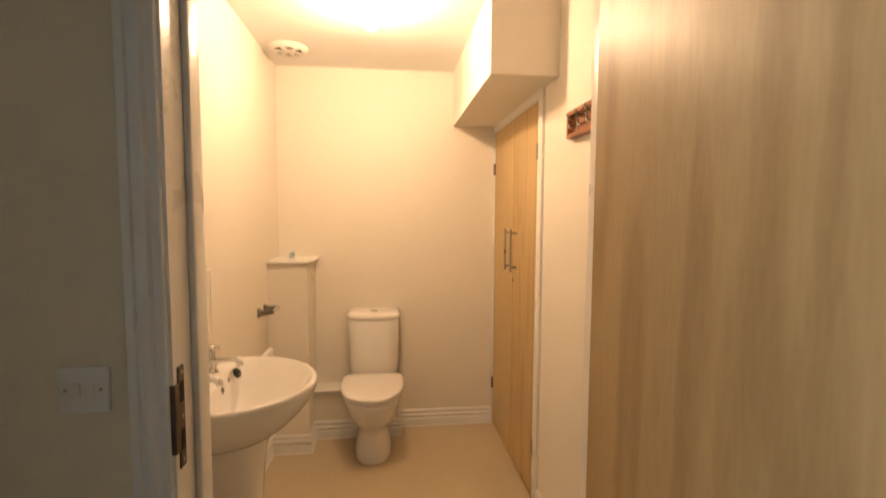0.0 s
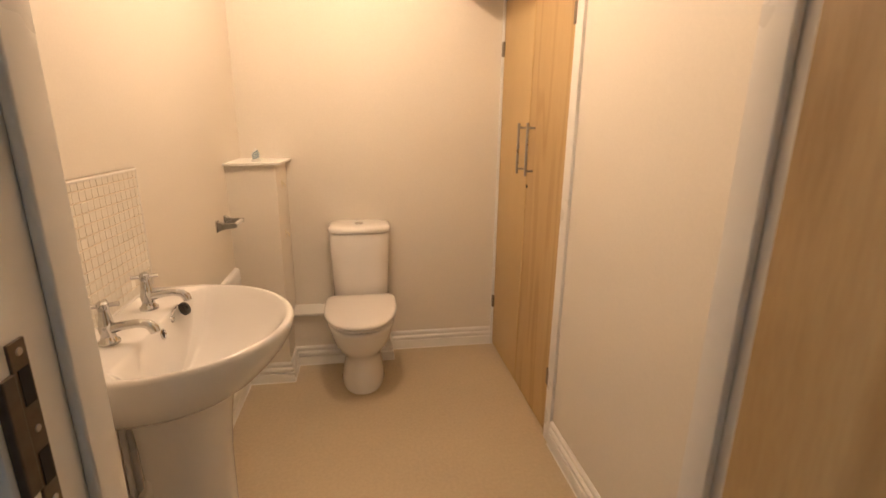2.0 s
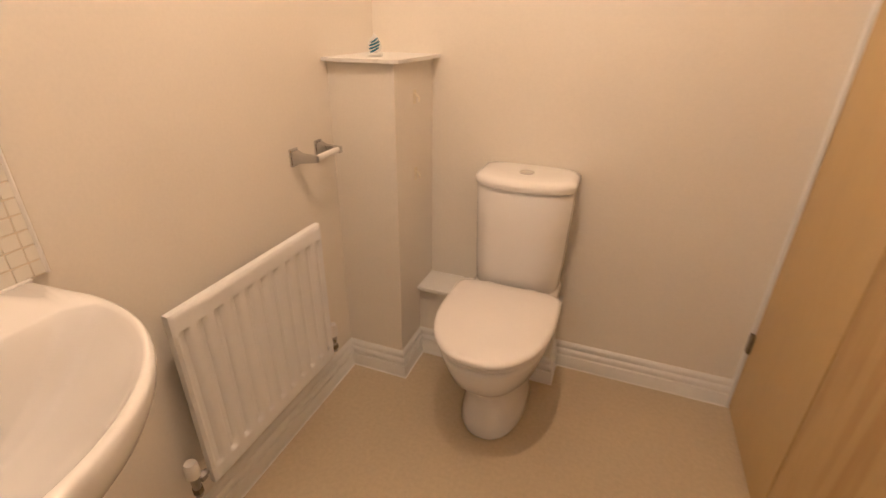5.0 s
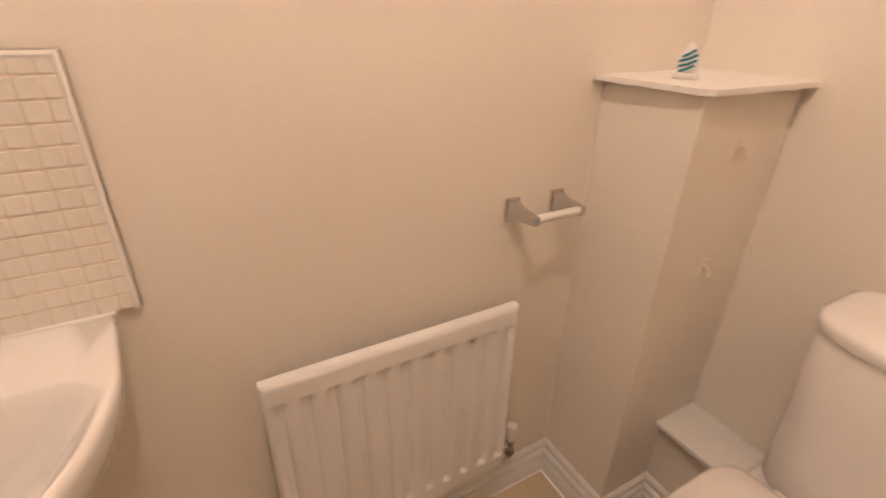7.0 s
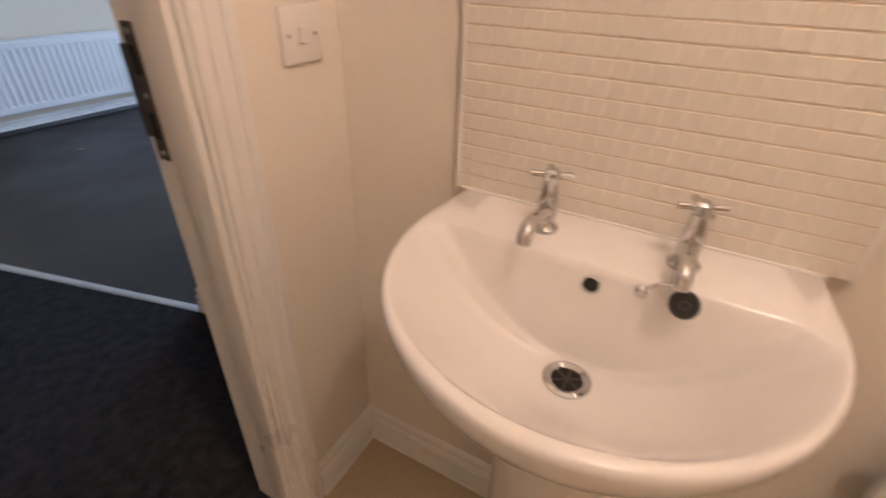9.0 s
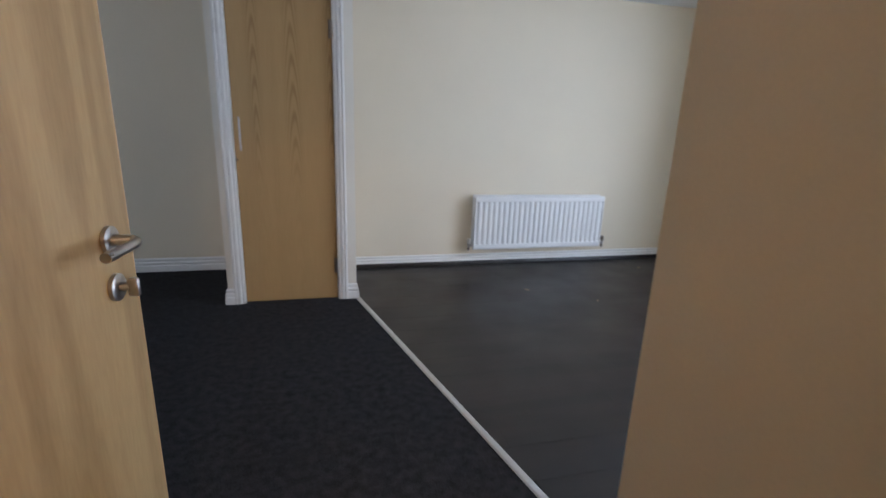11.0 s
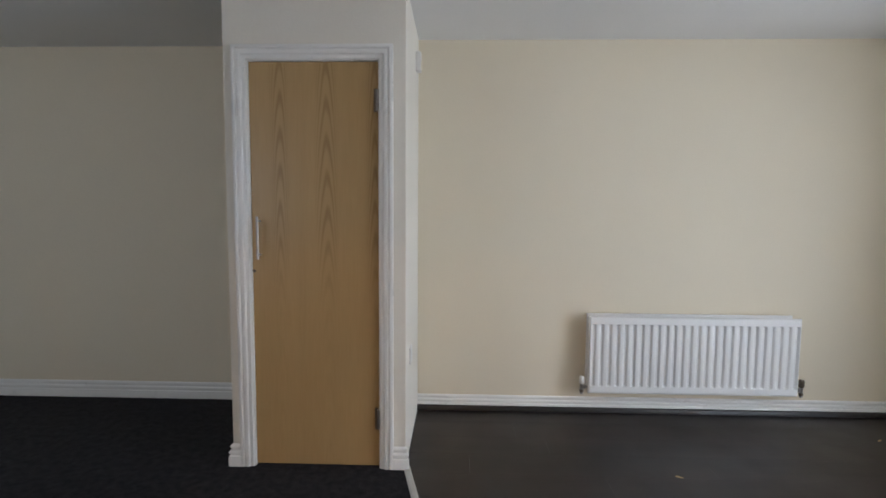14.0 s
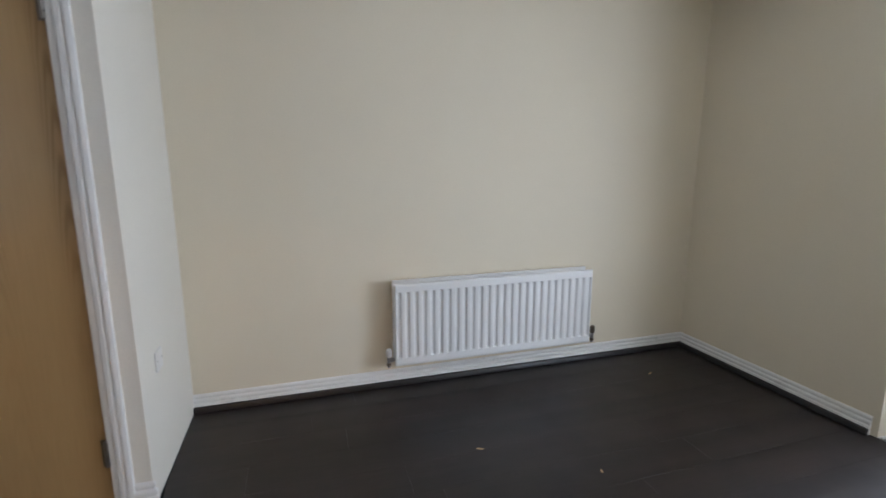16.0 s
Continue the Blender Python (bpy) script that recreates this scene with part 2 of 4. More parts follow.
def rings(loops, closed=True, cap0=True, cap1=True, bm=None):
    """Skin a list of loops of equal length."""
    b = bmesh.new()
    rows = [[b.verts.new(p) for p in loop] for loop in loops]
    n = len(rows[0])
    for a, c in zip(rows, rows[1:]):
        for i in range(n if closed else n - 1):
            j = (i + 1) % n
            b.faces.new((a[i], a[j], c[j], c[i]))
    if cap0:
        b.faces.new(rows[0])
    if cap1:
        b.faces.new(rows[-1])
    return join(bm, b)


def lathe(profile, m, steps=24, bm=None, cap=True):
    """Spin (radius, height) pairs about z and put the result at the pose m."""
    loops = [[m @ Vector((r * math.cos(2 * math.pi * i / steps), r * math.sin(2 * math.pi * i / steps), h)) for i in range(steps)] for r, h in profile]
    return rings(loops, True, cap, cap, bm)


def tube(points, r, steps=10, bm=None):
    """A round bar along points, mitred."""
    pts = [Vector(p) for p in points]
    loops = []
    for i, p in enumerate(pts):
        d = (pts[min(i + 1, len(pts) - 1)] - pts[max(i - 1, 0)]).normalized()
        u = d.orthogonal().normalized() if i == 0 else (u - d * u.dot(d)).normalized()
        v = d.cross(u)
        rad = r[i] if isinstance(r, (list, tuple)) else r
        loops.append([p + (u * math.cos(2 * math.pi * k / steps) + v * math.sin(2 * math.pi * k / steps)) * rad for k in range(steps)])
    return rings(loops, bm=bm)


def sweep(path, normal, profile, bm=None):
    """Run a moulding's profile (across, along normal) along path, with mitres. Across is normal x direction."""
    n = Vector(normal)
    pts = [Vector(p) for p in path]
    loops = []
    for i, p in enumerate(pts):
        side = []
        if i > 0:
            side.append(n.cross((p - pts[i - 1]).normalized()))
        if i < len(pts) - 1:
            side.append(n.cross((pts[i + 1] - p).normalized()))
        s = sum(side, Vector()) / len(side)
        s = s / s.length_squared
        loops.append([p + s * a + n * h for a, h in profile])
    return rings(loops, bm=bm)


SKIRT = [(0, 0), (0.018, 0), (0.018, 0.048), (0.0165, 0.051), (0.0105, 0.054), (0.0105, 0.060), (0.0165, 0.064), (0.017, 0.070), (0.016, 0.076), (0.0125, 0.080),
         (0.007, 0.083), (0.007, 0.090), (0.0105, 0.094), (0.0105, 0.101), (0.008, 0.107), (0.002, 0.112), (0, 0.112)]
SKIRT_LOW = [(a, h * 0.86) for a, h in SKIRT]
ARCH = [(0, 0), (-0.066, 0), (-0.066, 0.016), (-0.06, 0.019), (-0.05, 0.019), (-0.047, 0.0125), (-0.041, 0.0125), (-0.037, 0.018), (-0.024, 0.0175),
        (-0.019, 0.0095), (-0.013, 0.0095), (-0.009, 0.011), (-0.002, 0.0105), (0, 0.007)]

# ---------------------------------------------------------------- plan
W, Y = 1.402, 2.02                # toilet room: width at its back, and depth
SKEW = math.atan(0.006)           # its cupboard wall runs slightly out of square
ASKEW = Matrix.Translation((W, 2.0, 0)) @ Matrix.Rotation(SKEW, 4, "Z") @ Matrix.Translation((-W, -2.0, 0))
WE = 1.62                         # outside of that wall
JL, JR, HEAD = 0.304, 1.178, 1.99  # its doorway
DT = 0.14                         # thickness of its door wall
STUB = -0.118                     # short wall beside the doorway
LY = -0.916                       # where it ends
BACK = -3.965                     # long wall of the living room
BACK2 = -4.06                     # the same wall beyond the closet
EAST = -2.73                      # wall with the glazed doors
FAR = 5.2
CF, CL, CR = -3.231, 1.351, 0.483  # closet: front, and its two sides

# walls of the toilet room
setting("wall_basin", box(STUB, 0, 0, Y + 0.1, 0, CEIL), WCWALL, "warm magnolia painted plaster wall of a toilet room")
setting("wall_back", box(0, WE, Y, Y + 0.1, 0, CEIL), WCWALL, "warm magnolia painted plaster wall behind the toilet")
C0, CM, C1, CT = 1.10, 1.537, 1.995, 1.955       # cupboard doors
b = box(W, W + 0.06, -0.05, C0 - 0.04, 0, CEIL)
box(W, W + 0.06, C0 - 0.04, 2.04, 1.985, CEIL, bm=b)
b.transform(ASKEW)
setting("wall_cupboard", b, WCWALL, "magnolia painted plaster wall with a cupboard opening")
b = box(W + 0.06, W + 0.12, -0.05, Y + 0.1, 0, CEIL)
b.transform(ASKEW)
setting("wall_cupboard_back", b, WCWALL, "plain plaster wall behind the cupboard")
for y0, y1, nm, m_, tx in ((-DT / 2, 0, "wall_doorway", WCWALL, "magnolia plaster wall with the toilet doorway"), (-DT, -DT / 2, "wall_doorway_hall", CREAM, "cream painted hall side of the toilet doorway wall")):
    b = box(STUB, JL - 0.03, y0, y1, 0, CEIL)
    box(JL - 0.03, JR + 0.03, y0, y1, HEAD + 0.03, CEIL, bm=b)
    box(JR + 0.03, WE, y0, y1, 0, CEIL, bm=b)
    setting(nm, b, m_, tx)
setting("wall_bulkhead", box(1.118, 1.46, 0.87, Y, 2.0, CEIL), WCWALL, "boxed plaster bulkhead below the ceiling over the cupboard")
setting("wall_pipe_boxing", box(0, 0.225, 1.722, Y, 0, 1.1395), WCWALL, "painted boxing over pipes in the corner")
b = box(0.225, 0.758, 1.895, Y, 0, 0.3)
setting("wall_low_boxing", b, WCWALL, "low painted boxing over pipes behind the toilet")
setting("trim_low_ledge", box(0.222, 0.768, 1.872, Y, 0.3, 0.316, 0.003), GLOSS, "white gloss ledge on the low boxing", 40)

# living room and hall
setting("wall_stub", box(STUB - 0.1, STUB, LY, Y + 0.1, 0, CEIL), CREAM, "cream painted short wall beside the doorway")
setting("wall_living", box(EAST, STUB - 0.1, LY, LY + 0.1, 0, CEIL), CREAM, "cream painted living room wall")
setting("wall_radiator", box(EAST - 0.1, CL - 0.03, BACK - 0.1, BACK, 0, CEIL), CREAM, "cream painted long living room wall")
PD0, PD1, PDH = -2.72, -1.18, 2.08
b = box(EAST - 0.25, EAST, BACK, PD0, 0, CEIL)
box(EAST - 0.25, EAST, PD0, PD1, PDH, CEIL, bm=b)
box(EAST - 0.25, EAST, PD1, LY + 0.1, 0, CEIL, bm=b)
setting("wall_window", b, CREAM, "cream painted wall with glazed garden doors")
# opening for the assumed window that holds the hall fill light
HW0, HW1, HWB, HWT = 2.5, 3.9, 0.95, 2.1
b = box(WE, HW0, -DT, 0, 0, CEIL)
box(HW1, FAR, -DT, 0, 0, CEIL, bm=b)
box(HW0, HW1, -DT, 0, 0, HWB, bm=b)
box(HW0, HW1, -DT, 0, HWT, CEIL, bm=b)
setting("wall_hall", b, CREAM, "cream painted hall wall with an added window")
setting("wall_far", box(CL - 0.03, FAR + 0.1, BACK2 - 0.1, BACK2, 0, CEIL), CREAM, "cream painted wall beyond the closet")
setting("wall_end", box(FAR, FAR + 0.1, BACK2, 0, 0, CEIL), CREAM, "cream painted end wall")
setting("ceiling", box(EAST - 0.25, FAR + 0.1, BACK2 - 0.1, Y + 0.1, CEIL, CEIL + 0.1), WHITE_CEIL, "flat white painted ceiling")
# closet walls round its door
CD0, CD1, CDH = 0.615, 1.236, 1.985
setting("wall_closet_front", box(CR, CD0 - 0.03, CF - 0.1, CF, 0, CEIL), PALE, "off-white painted closet front beside its door")
setting("wall_closet_pier", box(CD1 + 0.03, CL, CF - 0.1, CF, 0, CEIL), PALE, "off-white painted closet pier beside its door")
setting("wall_closet_head", box(CD0 - 0.03, CD1 + 0.03, CF - 0.1, CF, CDH + 0.03, CEIL), PALE, "off-white painted wall over the closet door")
# side facing the garden doors: their cool light is put into the paint
setting("wall_closet_side", box(CR, CR + 0.07, BACK, CF - 0.1, 0, CEIL), PALE, "side of the closet, painted paler for its window light")
setting("wall_closet_return", box(CL - 0.07, CL, BACK2, CF - 0.1, 0, CEIL), PALE, "off-white painted far side of the closet")

# floors
setting("floor_vinyl", box(STUB, WE, -0.07, Y, -0.05, 0), VINYL, "beige speckled vinyl floor of the toilet room")
SA, SB = Vector((0.483, -3.262, 0)), Vector((-0.113, -0.916, 0))   # the threshold strip
b = bmesh.new()
lo = [(SA.x, BACK2), (FAR, BACK2), (FAR, -0.07), (STUB - 0.05, -0.07), (STUB - 0.05, LY), (SB.x, SB.y), (SA.x, SA.y)]
rings([[(x, y, -0.05) for x, y in lo], [(x, y, 0.0) for x, y in lo]], bm=b)
setting("floor_carpet", b, CARPET, "worn charcoal carpet of the hall")
setting("floor_base", box(EAST - 0.1, FAR, BACK2, Y, -0.2, -0.052), DARK, "plain sub-floor")
d = (SB - SA).normalized()
s = d.cross(Vector((0, 0, 1)))
prof = [(-0.017, -0.004), (0.017, -0.004), (0.017, 0.002), (0.008, 0.006), (-0.008, 0.006), (-0.017, 0.002)]
strip = rings([[p + s * a + Vector((0, 0, h)) for a, h in prof] for p in (SA + d * 0.01, SB - d * 0.005)])
setting("trim_threshold", strip, METAL_STRIP, "silver metal threshold strip between carpet and laminate")

# doorway lining, stops and architraves
lining = setting("door_lining", box(JL, JR, -DT - 0.002, 0.002, HEAD, HEAD + 0.03, 0.001), GLOSS, "white gloss painted door lining with stops")
for x in (JL - 0.03, JR):
    part("jamb", box(x, x + 0.03, -DT - 0.002, 0.002, 0, HEAD + 0.03, 0.001), GLOSS, lining)
for x in (JL, JR - 0.014):
    part("stop", box(x, x + 0.014, -0.062, -0.006, 0, HEAD, 0.004, 3), GLOSS, lining, "", 40)
part("stop", box(JL + 0.014, JR - 0.014, -0.062, -0.006, HEAD - 0.014, HEAD, 0.004), GLOSS, lining)
b = sweep([(JL - 0.006, 0, 0), (JL - 0.006, 0, HEAD + 0.006), (JR + 0.006, 0, HEAD + 0.006), (JR + 0.006, 0, 0)], (0, 1, 0), ARCH)
setting("trim_architrave_inside", b, GLOSS, "white moulded architrave round the toilet doorway", 35)
b = sweep([(JR + 0.006, -DT, 0), (JR + 0.006, -DT, HEAD + 0.006), (JL - 0.006, -DT, HEAD + 0.006), (JL - 0.006, -DT, 0)], (0, -1, 0), ARCH)
setting("trim_architrave_hall", b, GLOSS, "white moulded architrave on the hall side", 35)
b = box(JL - 0.001, JL + 0.003, -DT + 0.012, -DT + 0.036, 0.93, 1.13, 0.001)
plate = tagged(part("strike_plate", b, BRASS_DARK), "dull metal strike plate let into the door lining", "strike plate")
part("lip", box(JL - 0.008, JL + 0.0035, -DT - 0.005, -DT + 0.014, 0.965, 1.10, 0.002), BRASS_DARK, plate, "curved lip of the strike plate")
# black blocks on the plate, coloured as the shade in its two holes
part("latch_hole", box(JL + 0.001, JL + 0.0042, -DT + 0.017, -DT + 0.032, 1.06, 1.10), DARK, plate)
part("bolt_hole", box(JL + 0.001, JL + 0.0042, -DT + 0.017, -DT + 0.032, 0.965, 1.005), DARK, plate)
for z in (0.942, 1.03, 1.118):
    part("screw", lathe([(0.0045, 0), (0.004, 0.0012)], pose(JL + 0.003, -DT + 0.025, z, 0, 90), 10), STEEL, plate)

# skirtings
up = (0, 0, 1)
b = sweep([(0.297 - 0.07, 0, 0), (0, 0, 0), (0, 1.722, 0), (0.225, 1.722, 0), (0.225, 1.895, 0), (0.758, 1.895, 0), (0.758, Y, 0), (W - 0.004, Y, 0)][::-1], up, SKIRT)
bead = sweep([(0.297 - 0.07, 0, 0), (0, 0, 0), (0, 1.722, 0), (0.225, 1.722, 0), (0.225, 1.895, 0), (0.758, 1.895, 0), (0.758, Y, 0), (W - 0.004, Y, 0)][::-1], up, [(0.016, 0), (0.0225, 0), (0.02, 0.0025), (0.016, 0.0045)])
setting("trim_sealant", bead, PLASTIC, "thin white sealant line along the skirting", 60)
setting("baseboard_toilet", b, GLOSS, "white moulded skirting board of the toilet room", 35)
b = sweep([(W + 0.006 * (2.0 - 1.038), 1.038, 0), (W + 0.006 * 2.0, 0, 0), (JR + 0.074, 0, 0)], up, [(-a, h) for a, h in SKIRT])
bead = sweep([(W + 0.006 * (2.0 - 1.038), 1.038, 0), (W + 0.006 * 2.0, 0, 0), (JR + 0.074, 0, 0)], up, [(-0.016, 0), (-0.0225, 0), (-0.02, 0.0025), (-0.016, 0.0045)])
setting("trim_sealant_side", bead, PLASTIC, "thin white sealant line along the side skirting", 60)
setting("baseboard_toilet_side", b, GLOSS, "white moulded skirting board beside the cupboard", 35)
b = sweep([(CR, BACK, 0), (EAST, BACK, 0), (EAST, PD0 - 0.03, 0)], up, [(-a, h) for a, h in SKIRT_LOW])
setting("baseboard_living", b, GLOSS, "white moulded skirting board of the living room", 35)
QUAD = [(0.017, 0), (0.036, 0), (0.035, 0.014), (0.028, 0.026), (0.017, 0.031)]
b = sweep([(CR, BACK, 0), (EAST, BACK, 0), (EAST, PD0 - 0.03, 0)], up, [(-a, h + 0.001) for a, h in QUAD])
setting("trim_bead", b, BEAD, "black chipped floor beading under the skirting", 35)
b = sweep([(FAR, BACK2, 0), (CL, BACK2, 0)], up, [(-a, h) for a, h in SKIRT])
setting("baseboard_hall", b, GLOSS, "white moulded skirting board beyond the closet", 35)
b = sweep([(CL, BACK2 + 0.02, 0), (CL, CF, 0), (1.307, CF, 0)], up, [(-a, h) for a, h in SKIRT])
setting("baseboard_closet", b, GLOSS, "white moulded skirting return on the closet corner", 35)
b = sweep([(0.544, CF, 0), (CR, CF, 0), (CR, CF - 0.002, 0)], up, [(-a, h) for a, h in SKIRT])
setting("baseboard_closet_side", b, GLOSS, "white moulded skirting on the closet front corner", 35)
b = sweep([(STUB, -DT, 0), (STUB, LY, 0)], up, [(a, h) for a, h in SKIRT])
setting("baseboard_stub", b, GLOSS, "white moulded skirting of the short wall", 35)
b = sweep([(STUB, LY, 0), (EAST, LY, 0)], up, [(a, h) for a, h in SKIRT_LOW])
setting("baseboard_living_side", b, GLOSS, "white moulded skirting of the living room side wall", 35)


# ---------------------------------------------------------------- fixtures shared by the rooms
def face(m, bm):
    bm.transform(m)
    return bm


def radiator(name, label, length, height, grooves, depth, double, m):
    """Panel radiator in its own frame: along x, front towards -y, foot at z 0, wall at y = depth."""
    root = thing(name, label, "radiator", "radiators")
    nx, band, rows = grooves * 8, 0.045, []
    levels = [0, 0.004, 0.009, 0.016, band - 0.004, band, band + 0.004, band + 0.008, band + 0.03]
    levels += [height / 2 - 0.05, height / 2 + 0.05] + [height - v for v in reversed(levels)]
    for z in levels:
        row = []
        e = min(1.0, max(0.0, (min(z, height - z) - band) / 0.008))
        for i in range(nx + 1):
            u = (i % 8) / 8
            g = min(1.0, max(0.0, 1.5 * math.cos((u - 0.5) * 2 * math.pi) + 0.1))
            roll = max(0.0, 1 - min(z, height - z) / 0.010) ** 2
            rim = 1.0 if i in (0, nx) else roll
            row.append((length * i / nx, 0.0105 * g * e + 0.006 * rim, z))
        rows.append(row)
    b = rings(rows, False, False, False)
    back = [[(0, 0.006, 0), (length, 0.006, 0), (length, 0.006, height), (0, 0.006, height)], [(0, 0.022, 0), (length, 0.022, 0), (length, 0.022, height), (0, 0.022, height)]]
    rings(back, True, False, True, bm=b)
    part("front_panel", face(m, b), RAD_WHITE, root, smooth=50)
    if double:
        part("back_panel", face(m, box(0.002, length - 0.002, depth - 0.035, depth - 0.02, 0.004, height + 0.006, 0.005)), RAD_WHITE, root, smooth=40)
        for x in (0.03, length - 0.03):
            part("manifold", face(m, box(x - 0.02, x + 0.02, 0.02, depth - 0.03, height - 0.06, height - 0.02, 0.006)), RAD_WHITE, root)
            part("manifold", face(m, box(x - 0.02, x + 0.02, 0.02, depth - 0.03, 0.02, 0.06, 0.006)), RAD_WHITE, root)
    for x in (length * 0.18, length * 0.82):
        part("bracket", face(m, box(x - 0.015, x + 0.015, 0.02, depth, 0.06, height - 0.06, 0.002)), RAD_WHITE, root)
    for x, side in ((0, -1), (length, 1)):
        z = 0.035
        pipe = part("valve", face(m, tube([(x, 0.025, z), (x + side * 0.035, 0.025, z)], 0.008)), STEEL, root, "steel valve body")
        body = tube([(x + side * 0.035, 0.025, z - 0.045), (x + side * 0.035, 0.025, z + 0.02)], [0.009, 0.011], 12)
        part("elbow", face(m, body), STEEL, pipe)
        part("nut", face(m, lathe([(0.0125, -0.008), (0.0135, -0.006), (0.0135, 0.006), (0.0125, 0.008)], pose(x + side * 0.016, 0.025, z, 0, 90), 6)), STEEL, pipe)
        part("nut", face(m, lathe([(0.0125, -0.034), (0.0135, -0.032), (0.0135, -0.020), (0.0125, -0.018)], pose(x + side * 0.035, 0.025, z), 6)), HINGE, pipe)
        cap = lathe([(0.012, 0.018), (0.0165, 0.024), (0.0165, 0.056), (0.013, 0.066)], pose(x + side * 0.035, 0.025, z), 14)
        dark_cap = double and side > 0
        part("cap", face(m, cap), HINGE if dark_cap else PLASTIC, pipe, "dark metal valve head" if dark_cap else "white plastic valve cap", 40)
    return root


def switch(name, label, m, rockers=1):
    """Plate in its own frame: centre at the origin on the wall, front towards -y."""
    root = tagged(part(name, face(m, box(-0.043, 0.043, -0.009, 0, -0.043, 0.043, 0.003)), PLASTIC, smooth=40), label, "switch")
    for k in range(rockers):
        x = (k - (rockers - 1) / 2) * 0.024
        part("rocker", face(m, box(x - 0.008, x + 0.008, -0.0125, -0.008, -0.013, 0.013, 0.0015)), PLASTIC, root)
    for x in (-0.03, 0.03):
        part("screw", face(m, lathe([(0.0035, 0), (0.003, 0.0012)], pose(x, -0.0088, 0, 90), 10)), STEEL, root)
    return root


def hinge(z, m, parent, material=BRASS_DARK):
    """Butt hinge about its pin, in the frame m: pin upright at the origin."""
    k = part("hinge", face(m, lathe([(0.0075, z - 0.05), (0.0075, z + 0.05)], pose(0, 0, 0), 10)), material, parent, "dull metal butt hinge")
    for q in (-0.04, -0.02, 0.0, 0.02, 0.04):
        part("knuckle", face(m, lathe([(0.0092, z + q - 0.0088), (0.0092, z + q + 0.0088)], pose(0, 0, 0), 10)), material, k)
    return k


def pull(x, y, z0, z1, out, parent):
    """Upright bar pull on two stand-offs; out is the way from the door."""
    o = Vector(out)
    p = Vector((x, y, 0))
    bar = part("handle", tube([p + o * 0.034 + Vector((0, 0, z0)), p + o * 0.034 + Vector((0, 0, z1))], 0.006, 12), STEEL, parent, "brushed steel bar handle", 40)
    for z in (z0 + 0.022, z1 - 0.022):
        part("standoff", tube([p + Vector((0, 0, z)), p + o * 0.034 + Vector((0, 0, z))], 0.005, 10), STEEL, bar, "", 40)


# ---------------------------------------------------------------- toilet room: doors
# open door leaf, hinged on the far jamb and swung out into the hall
hx, hy = 1.117, -0.136
way = Vector((1.044 - hx, -0.988 - hy, 0)).normalized()
leafm = Matrix.Translation((hx, hy, 0)) @ Matrix.Rotation(math.atan2(way.y, way.x), 4, "Z")   # x along the leaf, face at y = 0 towards -y
LEAF = 0.859
door = thing("door", "birch veneer flush door standing open into the hall", "door")
part("leaf", face(leafm, box(0.004, LEAF - 0.006, 0.001, 0.043, 0.008, HEAD - 0.004, 0.0015)), BIRCH, door)
part("edge_lipping", face(leafm, box(LEAF - 0.006, LEAF, 0.001, 0.043, 0.008, HEAD - 0.004, 0.0015)), LIPPING, door, "pale wood edge lipping")
LX = LEAF - 0.085
lever = part("lever_handle", face(leafm, lathe([(0.026, 0), (0.026, 0.007), (0.023, 0.009), (0.011, 0.0095), (0.009, 0.045)], pose(LX, 0, 1.035, 90), 24)), STEEL, door, "satin steel lever handle on a round rose", 35)
part("grip", face(leafm, tube([(LX, -0.045, 1.035), (LX - 0.012, -0.052, 1.035), (LX - 0.03, -0.055, 1.035), (LX - 0.12, -0.055, 1.035)], 0.009, 14)), STEEL, lever, "", 40)
turn = part("thumb_turn", face(leafm, lathe([(0.026, 0), (0.026, 0.007), (0.023, 0.009), (0.008, 0.0095), (0.007, 0.025)], pose(LX, 0, 0.945, 90), 24)), STEEL, door, "satin steel privacy turn", 35)
part("knob", face(leafm, box(LX - 0.006, LX + 0.006, -0.042, -0.022, 0.927, 0.963, 0.004)), STEEL, turn, "", 40)
outer = part("outer_lever", face(leafm, lathe([(0.026, 0), (0.026, 0.007), (0.011, 0.0095), (0.009, 0.045)], pose(LX, 0.044, 1.035, -90), 24)), STEEL, door, "", 35)
part("grip", face(leafm, tube([(LX, 0.089, 1.035), (LX - 0.03, 0.097, 1.035), (LX - 0.12, 0.097, 1.035)], 0.009, 14)), STEEL, outer, "", 40)
for z in (0.22, 1.0, 1.78):
    hinge(z, Matrix.Translation((hx + 0.028, hy + 0.0, 0)), door)

# cupboard: two doors in a painted frame
b = sweep([(W, C0 - 0.003, 0), (W, C0 - 0.003, CT + 0.003), (W, C1 + 0.003, CT + 0.003), (W, C1 + 0.003, 0)], (-1, 0, 0), [(0, -0.05), (-0.058, -0.05), (-0.058, 0.012), (-0.055, 0.014), (-0.003, 0.014), (0, 0.011)])
b.verts.ensure_lookup_table()
for v in b.verts:
    v.co.y = min(v.co.y, Y - 0.003)
cup = thing("cupboard_unit", "built-in cupboard with two birch ply doors in a white frame", "cupboard")
part("frame", face(ASKEW, b), GLOSS, cup, "white gloss painted frame", 35)
